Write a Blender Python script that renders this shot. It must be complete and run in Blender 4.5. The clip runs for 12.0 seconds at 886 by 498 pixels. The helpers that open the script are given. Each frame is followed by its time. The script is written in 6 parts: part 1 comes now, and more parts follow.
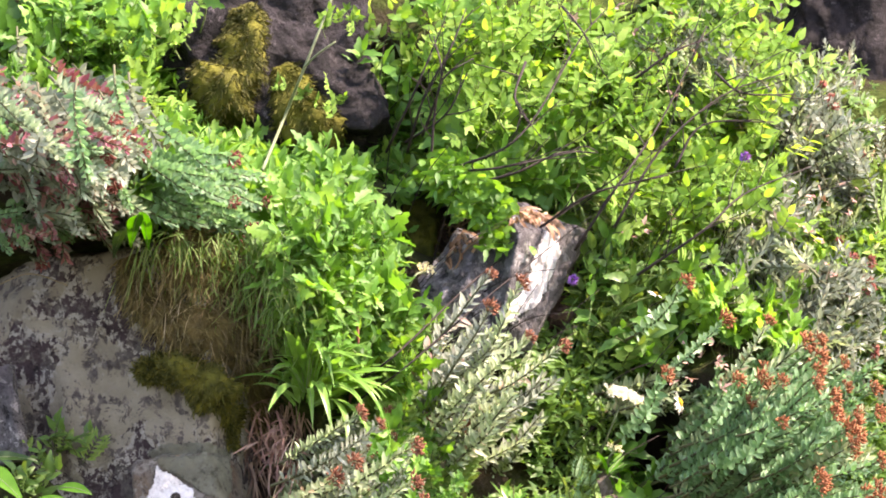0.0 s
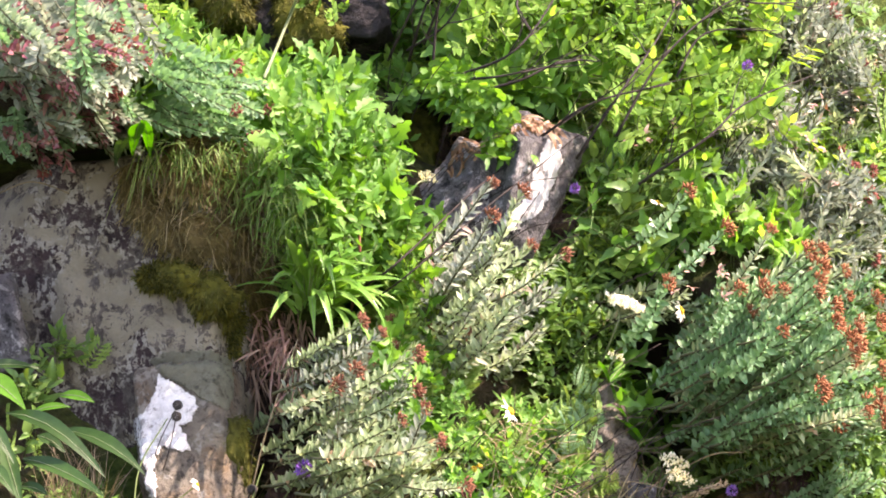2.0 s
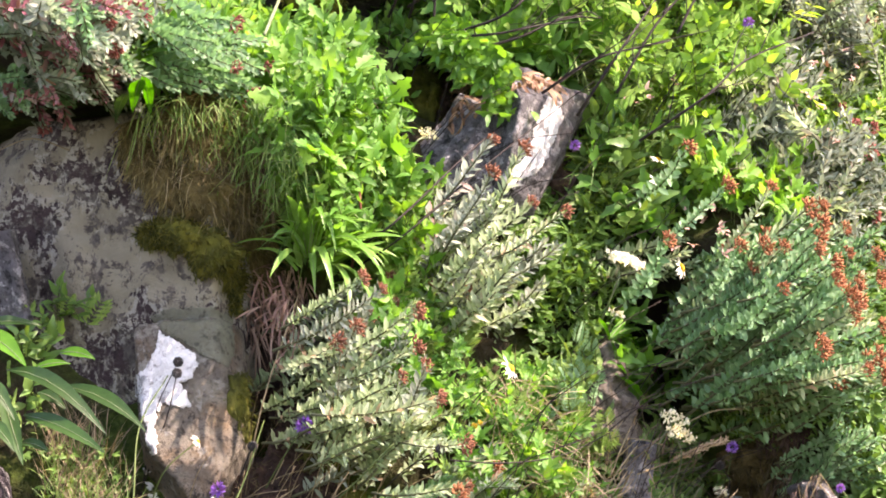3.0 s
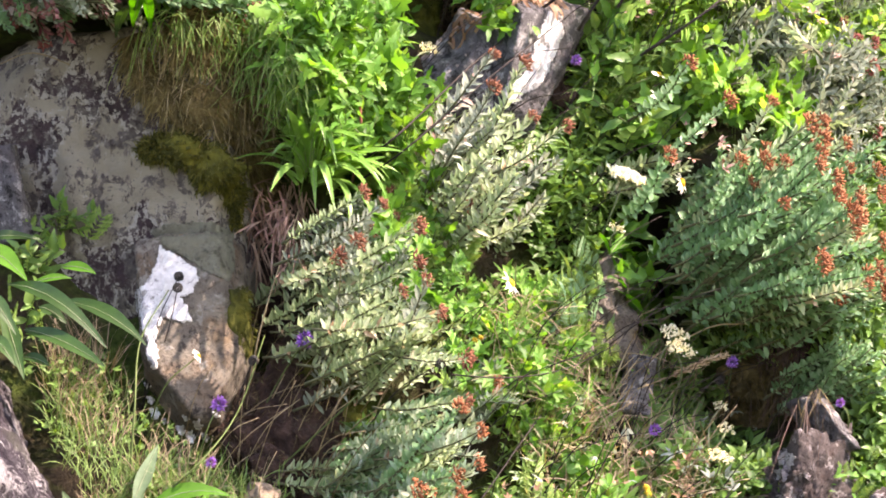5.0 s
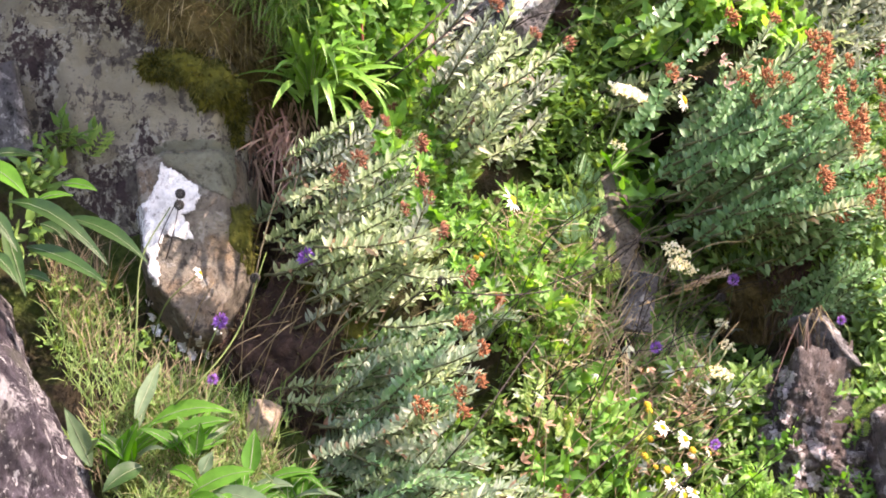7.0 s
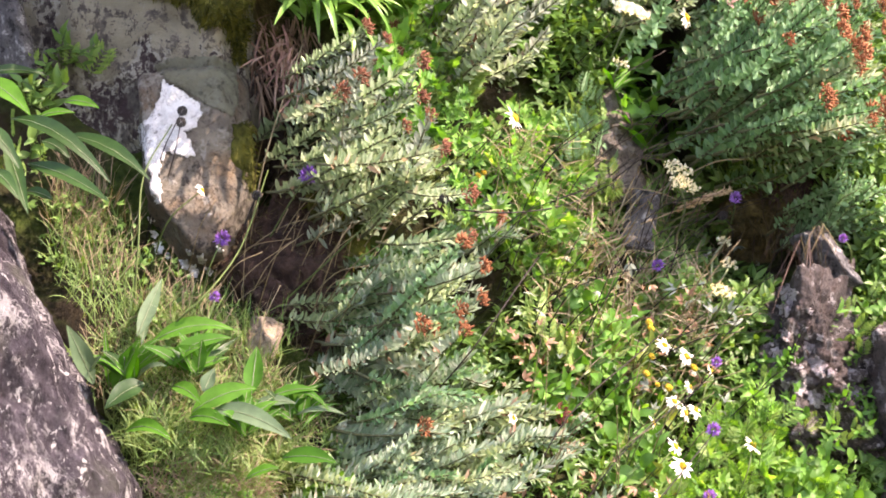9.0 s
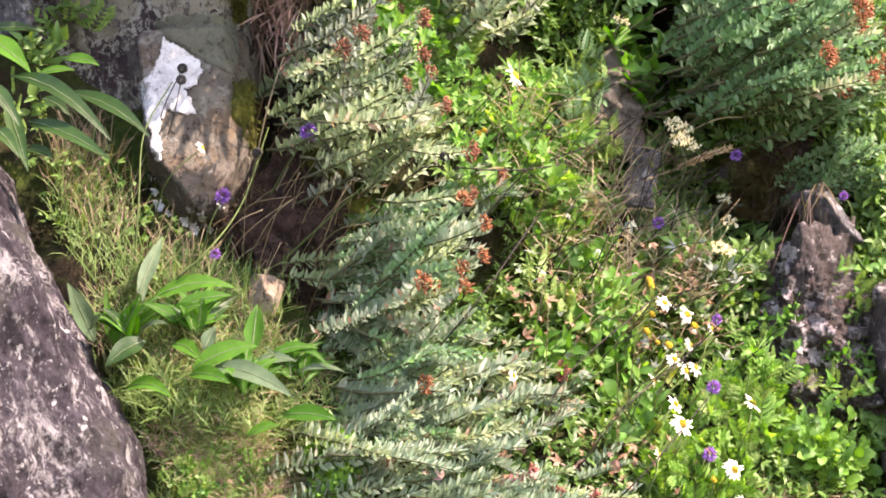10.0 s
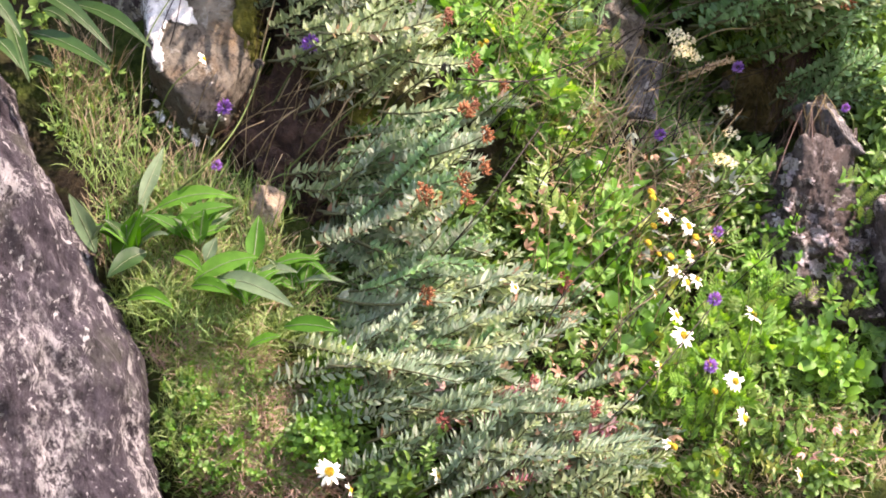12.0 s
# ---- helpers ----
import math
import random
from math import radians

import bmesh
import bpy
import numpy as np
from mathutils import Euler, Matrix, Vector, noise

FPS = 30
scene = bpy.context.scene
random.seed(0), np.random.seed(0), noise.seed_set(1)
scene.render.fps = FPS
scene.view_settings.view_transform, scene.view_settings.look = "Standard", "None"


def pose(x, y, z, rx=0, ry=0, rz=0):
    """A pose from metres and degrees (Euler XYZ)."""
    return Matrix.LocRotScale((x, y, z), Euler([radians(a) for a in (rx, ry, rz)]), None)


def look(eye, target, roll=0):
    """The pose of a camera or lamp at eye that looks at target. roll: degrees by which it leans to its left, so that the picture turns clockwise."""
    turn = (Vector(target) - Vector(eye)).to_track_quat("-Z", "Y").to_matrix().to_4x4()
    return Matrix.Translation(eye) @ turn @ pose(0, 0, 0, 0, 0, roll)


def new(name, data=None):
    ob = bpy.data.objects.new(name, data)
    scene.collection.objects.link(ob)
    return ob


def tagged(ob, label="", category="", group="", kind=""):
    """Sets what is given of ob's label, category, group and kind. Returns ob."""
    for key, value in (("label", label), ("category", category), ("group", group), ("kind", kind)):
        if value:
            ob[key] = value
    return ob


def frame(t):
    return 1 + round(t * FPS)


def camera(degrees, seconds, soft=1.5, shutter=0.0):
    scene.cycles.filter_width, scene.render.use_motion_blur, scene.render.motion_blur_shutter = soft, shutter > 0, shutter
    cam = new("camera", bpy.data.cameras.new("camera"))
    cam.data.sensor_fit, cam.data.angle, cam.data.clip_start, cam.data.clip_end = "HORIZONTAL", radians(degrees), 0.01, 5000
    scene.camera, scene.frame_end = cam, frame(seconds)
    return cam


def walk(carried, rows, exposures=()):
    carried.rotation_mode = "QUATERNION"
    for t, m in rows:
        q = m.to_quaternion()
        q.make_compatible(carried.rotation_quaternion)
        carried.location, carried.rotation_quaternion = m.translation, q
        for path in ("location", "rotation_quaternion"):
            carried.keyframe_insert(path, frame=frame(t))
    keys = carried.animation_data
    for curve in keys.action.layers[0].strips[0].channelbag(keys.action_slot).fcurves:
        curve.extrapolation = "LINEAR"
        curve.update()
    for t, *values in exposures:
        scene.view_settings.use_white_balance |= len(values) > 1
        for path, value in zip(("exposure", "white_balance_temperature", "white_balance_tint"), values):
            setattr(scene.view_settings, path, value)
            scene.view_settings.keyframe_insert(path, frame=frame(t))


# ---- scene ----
# A steep flowering rock bank, looked at from a tripod about five metres off that tilts slowly down.
LENS = 16.0
EYE = Vector((0.0, 0.0, 1.5))
cam = camera(LENS, 12.0, soft=1.8)
# seconds, degrees up, lean, turn
ROWS = [
    (0.0, 8.251, 0.139, -0.048), (0.5, 7.828, 0.115, -0.048), (1.0, 7.399, 0.095, -0.042), (1.5, 7.001, 0.085, -0.031),
    (2.0, 6.587, 0.065, -0.028), (2.5, 6.204, 0.055, -0.024), (3.0, 5.804, 0.050, -0.021), (5.0, 4.255, 0.005, -0.014),
    (5.5, 3.892, 0.000, -0.009), (6.0, 3.500, 0.000, 0.000), (6.5, 3.140, 0.000, 0.004), (7.0, 2.754, -0.025, 0.010),
    (9.0, 1.255, -0.090, 0.044), (9.5, 0.886, -0.095, 0.048), (10.0, 0.486, -0.105, 0.051), (10.5, 0.105, -0.107, 0.059),
    (11.0, -0.312, -0.110, 0.066), (11.5, -0.702, -0.130, 0.074), (12.0, -1.123, -0.175, 0.079),
]
walk(cam, [(t, pose(*EYE, 90 + up, lean, turn)) for t, up, lean, turn in ROWS], [(0.0, 2.45, 7750, 30), (7.0, 2.46, 7750, 30), (12.0, 2.24, 7750, 30)])

# ---- light: sun high from the right, open sky ----
SUN_FROM = Vector((0.60, -0.25, 0.76)).normalized()
world = bpy.data.worlds.new("sky")
scene.world = world
world.use_nodes = True
wn = world.node_tree.nodes
sky = wn.new("ShaderNodeTexSky")
sky.sky_type, sky.sun_disc = "NISHITA", False
sky.sun_elevation = math.asin(SUN_FROM.z)
sky.sun_rotation = math.atan2(SUN_FROM.x, SUN_FROM.y)
world.node_tree.links.new(sky.outputs[0], wn["Background"].inputs[0])
wn["Background"].inputs[1].default_value = 0.175
sun = new("sun", bpy.data.lights.new("sun", "SUN"))
sun.data.energy, sun.data.angle, sun.data.color = 3.6, radians(0.6), (1.0, 0.95, 0.86)
sun.matrix_world = look(SUN_FROM * 30, (0, 0, 0))


# ---- materials ----
def nodes_of(name):
    m = bpy.data.materials.new(name)
    m.use_nodes = True
    return m, m.node_tree.nodes, m.node_tree.links


def ramp(n, l, src, stops):
    r = n.new("ShaderNodeValToRGB")
    while len(r.color_ramp.elements) < len(stops):
        r.color_ramp.elements.new(0.5)
    for e, (p, c) in zip(r.color_ramp.elements, stops):
        e.position, e.color = p, (*c, 1)
    l.new(src, r.inputs[0])
    return r.outputs[0]


def noise_tex(n, l, scale, detail=5.0, rough=0.6, dist=0.0, coord="Object", squash=None):
    tc, t = n.new("ShaderNodeTexCoord"), n.new("ShaderNodeTexNoise")
    t.inputs["Scale"].default_value, t.inputs["Detail"].default_value = scale, detail
    t.inputs["Roughness"].default_value, t.inputs["Distortion"].default_value = rough, dist
    if squash:
        mp = n.new("ShaderNodeMapping")
        mp.inputs["Scale"].default_value = squash
        l.new(tc.outputs[coord], mp.inputs[0])
        l.new(mp.outputs[0], t.inputs["Vector"])
    else:
        l.new(tc.outputs[coord], t.inputs["Vector"])
    return t.outputs["Fac"]


def mix_col(n, l, fac, a, b, mode="MIX"):
    m = n.new("ShaderNodeMix")
    m.data_type, m.blend_type = "RGBA", mode
    for sock, v in ((m.inputs[0], fac), (m.inputs[6], a), (m.inputs[7], b)):
        if isinstance(v, bpy.types.NodeSocket):
            l.new(v, sock)
        else:
            sock.default_value = v if isinstance(v, (int, float)) else (*v, 1)
    return m.outputs[2]


def bump(n, l, height, strength, dist=0.01, prior=None):
    b = n.new("ShaderNodeBump")
    b.inputs["Strength"].default_value, b.inputs["Distance"].default_value = strength, dist
    l.new(height, b.inputs["Height"])
    if prior:
        l.new(prior, b.inputs["Normal"])
    return b.outputs[0]


def leaf_mat(name, dark, mid, light, glow=0.45, gloss=0.42, spots=None, thru=(1.5, 1.35, 0.5)):
    """Living leaf: mottled blade, waxy gloss, light shining through."""
    m, n, l = nodes_of(name)
    geo, info = n.new("ShaderNodeNewGeometry"), n.new("ShaderNodeObjectInfo")
    add = n.new("ShaderNodeMath")
    add.operation = "MULTIPLY_ADD"
    add.inputs[1].default_value, add.inputs[2].default_value = 0.6, 0.0
    l.new(geo.outputs["Random Per Island"], add.inputs[0])
    add2 = n.new("ShaderNodeMath")
    add2.operation = "MULTIPLY_ADD"
    add2.inputs[1].default_value = 0.4
    l.new(info.outputs["Random"], add2.inputs[0])
    l.new(add.outputs[0], add2.inputs[2])
    stops = [(0.0, dark), (0.45, mid), (1.0, light)]
    if spots:
        stops = [(0.0, dark), (0.4, mid), (0.85, light), (0.93, spots)]
    col = ramp(n, l, add2.outputs[0], stops)
    col = mix_col(n, l, 0.35, col, ramp(n, l, noise_tex(n, l, 60), [(0.3, (0.35, 0.37, 0.32)), (0.7, (1.25, 1.25, 1.15))]), "MULTIPLY")
    p = n["Principled BSDF"]
    p.inputs["Roughness"].default_value, p.inputs["Specular IOR Level"].default_value = gloss, 0.38
    l.new(col, p.inputs["Base Color"])
    l.new(bump(n, l, noise_tex(n, l, 220, 3), 0.25, 0.002), p.inputs["Normal"])
    tr = n.new("ShaderNodeBsdfTranslucent")
    l.new(mix_col(n, l, 1.0, col, thru, "MULTIPLY"), tr.inputs[0])
    mx = n.new("ShaderNodeMixShader")
    mx.inputs[0].default_value = glow
    l.new(p.outputs[0], mx.inputs[1])
    l.new(tr.outputs[0], mx.inputs[2])
    l.new(mx.outputs[0], n["Material Output"].inputs[0])
    return m


def dull_mat(name, a, b, scale=25, rough=0.85, b_strength=0.6, b_dist=0.004):
    """Dry matter: two tones in noise with fine relief."""
    m, n, l = nodes_of(name)
    geo = n.new("ShaderNodeNewGeometry")
    col = ramp(n, l, noise_tex(n, l, scale), [(0.3, a), (0.7, b)])
    col = mix_col(n, l, 0.5, col, ramp(n, l, geo.outputs["Random Per Island"], [(0.0, (0.5, 0.5, 0.5)), (1.0, (1.3, 1.3, 1.3))]), "MULTIPLY")
    p = n["Principled BSDF"]
    p.inputs["Roughness"].default_value, p.inputs["Specular IOR Level"].default_value = rough, 0.25
    l.new(col, p.inputs["Base Color"])
    l.new(bump(n, l, noise_tex(n, l, scale * 6), b_strength, b_dist), p.inputs["Normal"])
    return m


def rock_mat(name, base, dark, pale, pale_at=0.55, stain=None, dark_at=0.45, scale=1.0, squash=None):
    """Weathered rock: base stone, pale crust lichen in ragged islands, dark algae blotches, pits."""
    m, n, l = nodes_of(name)
    big = ramp(n, l, noise_tex(n, l, 2.6 * scale, 5, 0.6, 0.4), [(0.32, (0.55, 0.52, 0.54)), (0.68, (1.2, 1.2, 1.18))])
    col = ramp(n, l, noise_tex(n, l, 14 * scale, 8, 0.7), [(0.25, [c * 0.6 for c in base]), (0.5, base), (0.8, [min(1, c * 1.35) for c in base])])
    if stain:
        col = mix_col(n, l, ramp(n, l, noise_tex(n, l, 3.1 * scale, 4, 0.6, 1.0), [(0.5, (0, 0, 0)), (0.62, (1, 1, 1))]), col, stain)
    crust = ramp(n, l, noise_tex(n, l, 9.3 * scale, 9, 0.72, 0.25, squash=squash), [(pale_at, (0, 0, 0)), (pale_at + 0.035, (1, 1, 1))])
    col = mix_col(n, l, crust, col, ramp(n, l, noise_tex(n, l, 80 * scale, 6), [(0.35, [c * 0.72 for c in pale]), (0.65, pale)]))
    blot = ramp(n, l, noise_tex(n, l, 8.2 * scale, 10, 0.76, 0.25, squash=squash), [(dark_at - 0.03, (1, 1, 1)), (dark_at, (0, 0, 0))])
    col = mix_col(n, l, blot, col, dark)
    speck = ramp(n, l, noise_tex(n, l, 48 * scale, 7, 0.75), [(0.40, (0.28, 0.26, 0.26)), (0.47, (1, 1, 1))])
    col = mix_col(n, l, 0.8, col, speck, "MULTIPLY")
    col = mix_col(n, l, 1.0, col, big, "MULTIPLY")
    p = n["Principled BSDF"]
    p.inputs["Roughness"].default_value, p.inputs["Specular IOR Level"].default_value = 0.8, 0.3
    l.new(col, p.inputs["Base Color"])
    b1 = bump(n, l, noise_tex(n, l, 30 * scale, 9, 0.7, squash=squash), 0.9, 0.015)
    l.new(bump(n, l, noise_tex(n, l, 160 * scale, 4, 0.7), 0.5, 0.004, b1), p.inputs["Normal"])
    return m


def slab_mat():
    """Smooth beige lichen skin broken by purple-brown bare stone, grey crumbling rims and pits."""
    m, n, l = nodes_of("lichen_slab")
    skin = ramp(n, l, noise_tex(n, l, 11, 6, 0.6), [(0.3, (0.11, 0.098, 0.072)), (0.5, (0.165, 0.148, 0.112)), (0.75, (0.215, 0.195, 0.152))])
    bare = ramp(n, l, noise_tex(n, l, 30, 8, 0.7), [(0.3, (0.016, 0.010, 0.011)), (0.7, (0.05, 0.034, 0.036))])
    islands = noise_tex(n, l, 7.5, 12, 0.66, 0.5)
    col = mix_col(n, l, ramp(n, l, islands, [(0.485, (1, 1, 1)), (0.50, (0, 0, 0))]), skin, bare)
    mottle = ramp(n, l, noise_tex(n, l, 24, 11, 0.76, 0.4), [(0.45, (1, 1, 1)), (0.475, (0, 0, 0))])
    col = mix_col(n, l, mottle, col, ramp(n, l, noise_tex(n, l, 70, 6, 0.7), [(0.35, (0.034, 0.028, 0.026)), (0.65, (0.10, 0.088, 0.078))]))
    rim = ramp(n, l, islands, [(0.40, (0, 0, 0)), (0.45, (0.9, 0.9, 0.9)), (0.49, (1, 1, 1)), (0.52, (0, 0, 0))])
    grains = ramp(n, l, noise_tex(n, l, 85, 5, 0.7), [(0.50, (0, 0, 0)), (0.54, (1, 1, 1))])
    col = mix_col(n, l, mix_col(n, l, 1.0, rim, grains, "MULTIPLY"), col, (0.23, 0.22, 0.19))
    pits = ramp(n, l, noise_tex(n, l, 60, 8, 0.78), [(0.38, (0.22, 0.18, 0.18)), (0.42, (1, 1, 1))])
    col = mix_col(n, l, 0.8, col, pits, "MULTIPLY")
    p = n["Principled BSDF"]
    p.inputs["Roughness"].default_value, p.inputs["Specular IOR Level"].default_value = 0.85, 0.2
    l.new(col, p.inputs["Base Color"])
    b1 = bump(n, l, islands, 0.6, 0.02)
    l.new(bump(n, l, noise_tex(n, l, 120, 6, 0.7), 0.5, 0.004, b1), p.inputs["Normal"])
    return m


def boulder_mat():
    """Purple-grey stone, crisp white lichen in speckled fields, dark upright clefts."""
    m, n, l = nodes_of("lichen_boulder")
    col = ramp(n, l, noise_tex(n, l, 35, 9, 0.72), [(0.30, (0.014, 0.009, 0.014)), (0.5, (0.046, 0.036, 0.046)), (0.72, (0.10, 0.083, 0.10))])
    field = ramp(n, l, noise_tex(n, l, 11, 9, 0.70, 0.6, squash=(1, 1, 0.55)), [(0.51, (0, 0, 0)), (0.58, (1, 1, 1))])
    grains = ramp(n, l, noise_tex(n, l, 95, 10, 0.78, squash=(1, 1, 0.6)), [(0.47, (0, 0, 0)), (0.50, (1, 1, 1))])
    col = mix_col(n, l, mix_col(n, l, 1.0, field, grains, "MULTIPLY"), col, (0.36, 0.34, 0.34))
    dots = ramp(n, l, noise_tex(n, l, 42, 8, 0.7, 0.4, squash=(1, 1, 0.7)), [(0.61, (0, 0, 0)), (0.63, (1, 1, 1))])
    col = mix_col(n, l, dots, col, (0.48, 0.47, 0.46))
    fleck = ramp(n, l, noise_tex(n, l, 120, 8, 0.7, 0.3, squash=(1, 1, 0.6)), [(0.60, (0, 0, 0)), (0.62, (1, 1, 1))])
    col = mix_col(n, l, fleck, col, (0.34, 0.33, 0.325))
    speck = ramp(n, l, noise_tex(n, l, 110, 9, 0.78, squash=(1, 1, 0.5)), [(0.41, (0.16, 0.13, 0.15)), (0.48, (1, 1, 1))])
    col = mix_col(n, l, 0.85, col, speck, "MULTIPLY")
    green = ramp(n, l, noise_tex(n, l, 7, 4, 0.6), [(0.55, (0, 0, 0)), (0.70, (0.6, 0.6, 0.6))])
    col = mix_col(n, l, green, col, (0.075, 0.078, 0.052))
    cleft = ramp(n, l, noise_tex(n, l, 17, 9, 0.72, 0.6, squash=(1, 1, 0.28)), [(0.40, (1, 1, 1)), (0.43, (0, 0, 0))])
    col = mix_col(n, l, cleft, col, (0.014, 0.008, 0.014))
    p = n["Principled BSDF"]
    p.inputs["Roughness"].default_value, p.inputs["Specular IOR Level"].default_value = 0.8, 0.3
    l.new(col, p.inputs["Base Color"])
    b1 = bump(n, l, noise_tex(n, l, 26, 10, 0.76, squash=(1, 1, 0.5)), 1.0, 0.045)
    l.new(bump(n, l, noise_tex(n, l, 150, 5, 0.7), 0.6, 0.004, b1), p.inputs["Normal"])
    return m


M_ROSE = leaf_mat("roseroot_leaf", (0.165, 0.24, 0.13), (0.325, 0.425, 0.255), (0.45, 0.515, 0.37), 0.45, 0.55, (0.46, 0.31, 0.24), (1.25, 1.22, 0.84))
M_SILVER = leaf_mat("roseroot_leaf_silver", (0.12, 0.20, 0.12), (0.275, 0.38, 0.275), (0.46, 0.51, 0.43), 0.4, 0.5, (0.46, 0.25, 0.19), (1.2, 1.2, 0.95))
M_ROSE_G = leaf_mat("roseroot_leaf_green", (0.10, 0.215, 0.10), (0.195, 0.35, 0.19), (0.30, 0.42, 0.28), 0.45, 0.5, None, (1.15, 1.3, 0.8))
M_ROSE_GREY = leaf_mat("roseroot_leaf_grey", (0.13, 0.165, 0.125), (0.235, 0.28, 0.225), (0.34, 0.37, 0.31), 0.35, 0.55, (0.40, 0.26, 0.23), (1.1, 1.12, 0.9))
M_ROSE_PINK = leaf_mat("roseroot_leaf_red", (0.20, 0.045, 0.08), (0.34, 0.13, 0.165), (0.40, 0.34, 0.33), 0.15, 0.5)
M_HERB = leaf_mat("herb_leaf", (0.022, 0.085, 0.012), (0.105, 0.275, 0.042), (0.29, 0.49, 0.125), 0.48, 0.5, None, (1.35, 1.35, 0.5))
M_LIME = leaf_mat("lime_leaf", (0.035, 0.12, 0.016), (0.14, 0.32, 0.045), (0.33, 0.53, 0.14), 0.5, 0.5, None, (1.4, 1.35, 0.5))
M_SHRUB = leaf_mat("shrub_leaf", (0.04, 0.115, 0.016), (0.17, 0.345, 0.055), (0.33, 0.49, 0.13), 0.55, 0.72, (0.25, 0.34, 0.085), (1.4, 1.35, 0.5))
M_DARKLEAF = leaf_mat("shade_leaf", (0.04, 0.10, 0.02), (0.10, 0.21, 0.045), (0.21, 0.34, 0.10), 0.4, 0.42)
# Broad leaf darkened in colour to stand for the slab's shade.
M_BROADSHADE = leaf_mat("broad_leaf", (0.008, 0.028, 0.006), (0.017, 0.052, 0.010), (0.036, 0.09, 0.02), 0.3, 0.5)
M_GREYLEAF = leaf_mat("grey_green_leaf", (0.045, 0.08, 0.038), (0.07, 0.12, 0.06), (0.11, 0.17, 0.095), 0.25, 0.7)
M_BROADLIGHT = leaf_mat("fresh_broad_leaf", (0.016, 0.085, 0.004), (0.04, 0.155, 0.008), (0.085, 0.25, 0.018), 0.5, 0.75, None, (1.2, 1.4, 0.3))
M_GRASS = leaf_mat("grass_blade", (0.045, 0.115, 0.02), (0.12, 0.215, 0.05), (0.26, 0.325, 0.13), 0.35, 0.55)
M_STRAP = leaf_mat("strap_leaf", (0.05, 0.155, 0.02), (0.125, 0.29, 0.05), (0.27, 0.45, 0.13), 0.42, 0.30, None, (1.25, 1.35, 0.5))
M_STRAW = leaf_mat("dry_grass", (0.09, 0.065, 0.04), (0.20, 0.15, 0.09), (0.40, 0.33, 0.22), 0.2, 0.6)
M_DEAD = leaf_mat("dead_leaf", (0.07, 0.035, 0.02), (0.17, 0.09, 0.05), (0.36, 0.24, 0.155), 0.15, 0.65)
M_FEATHER = leaf_mat("feathery_leaf", (0.08, 0.17, 0.03), (0.17, 0.30, 0.07), (0.30, 0.42, 0.14), 0.4, 0.5, (0.42, 0.35, 0.10), (1.45, 1.3, 0.65))
M_YELLOWING = leaf_mat("yellowing_leaf", (0.09, 0.15, 0.03), (0.19, 0.25, 0.06), (0.36, 0.33, 0.10), 0.4, 0.4, (0.32, 0.13, 0.05))
M_RUST = dull_mat("rust_seed", (0.13, 0.042, 0.020), (0.38, 0.155, 0.07), 60)
M_BROWNSEED = dull_mat("brown_seed", (0.10, 0.036, 0.022), (0.30, 0.125, 0.07), 60)
M_CRIMSON = dull_mat("crimson_seed", (0.17, 0.04, 0.035), (0.34, 0.12, 0.09), 60)
M_STEM = dull_mat("green_stem", (0.045, 0.075, 0.018), (0.10, 0.135, 0.04), 30, 0.6, 0.2)
M_SHOOT = dull_mat("shoot_stem", (0.055, 0.06, 0.03), (0.12, 0.12, 0.06), 30, 0.7, 0.2)
M_PALESTEM = dull_mat("pale_stem", (0.10, 0.13, 0.06), (0.19, 0.22, 0.13), 30, 0.6, 0.2)
M_TWIG = dull_mat("dark_twig", (0.014, 0.010, 0.010), (0.045, 0.034, 0.030), 60)
M_REDSTEM = dull_mat("red_stem", (0.13, 0.035, 0.028), (0.24, 0.10, 0.07), 40, 0.5, 0.2)
M_PEAT = dull_mat("root_peat", (0.028, 0.015, 0.012), (0.115, 0.066, 0.05), 45, 0.95, 1.0, 0.015)
M_TAN = rock_mat("tan_rock", (0.27, 0.215, 0.155), (0.15, 0.11, 0.08), (0.36, 0.30, 0.24), 0.58, None, 0.36, 1.2)
M_MOSS = dull_mat("moss", (0.022, 0.026, 0.004), (0.13, 0.125, 0.017), 30, 0.95, 0.6, 0.006)
M_PLUME = leaf_mat("plume_chaff", (0.26, 0.17, 0.11), (0.40, 0.28, 0.19), (0.55, 0.43, 0.32), 0.3, 0.7)
M_MOSSTIP = leaf_mat("moss_tip", (0.028, 0.032, 0.005), (0.09, 0.09, 0.014), (0.23, 0.20, 0.036), 0.2, 0.9)
M_ROOT = leaf_mat("thin_root", (0.030, 0.014, 0.011), (0.066, 0.036, 0.029), (0.13, 0.078, 0.064), 0.1, 0.7)
M_SKIRT = leaf_mat("withered_leaf", (0.045, 0.024, 0.019), (0.115, 0.066, 0.052), (0.28, 0.19, 0.14), 0.1, 0.7)
M_PINKDRY = leaf_mat("pink_dry_leaf", (0.15, 0.065, 0.06), (0.27, 0.15, 0.13), (0.42, 0.30, 0.24), 0.15, 0.65)
M_FIBRE = leaf_mat("root_fibre", (0.030, 0.022, 0.011), (0.078, 0.058, 0.027), (0.17, 0.13, 0.065), 0.1, 0.8)
# Moss tip at about half the albedo, its shade put into the colour.
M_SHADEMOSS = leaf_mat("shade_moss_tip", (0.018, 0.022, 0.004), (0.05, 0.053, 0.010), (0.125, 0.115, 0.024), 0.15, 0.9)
M_TURFEDGE = dull_mat("turf_edge", (0.055, 0.042, 0.016), (0.20, 0.15, 0.058), 40, 0.95, 0.9, 0.012)
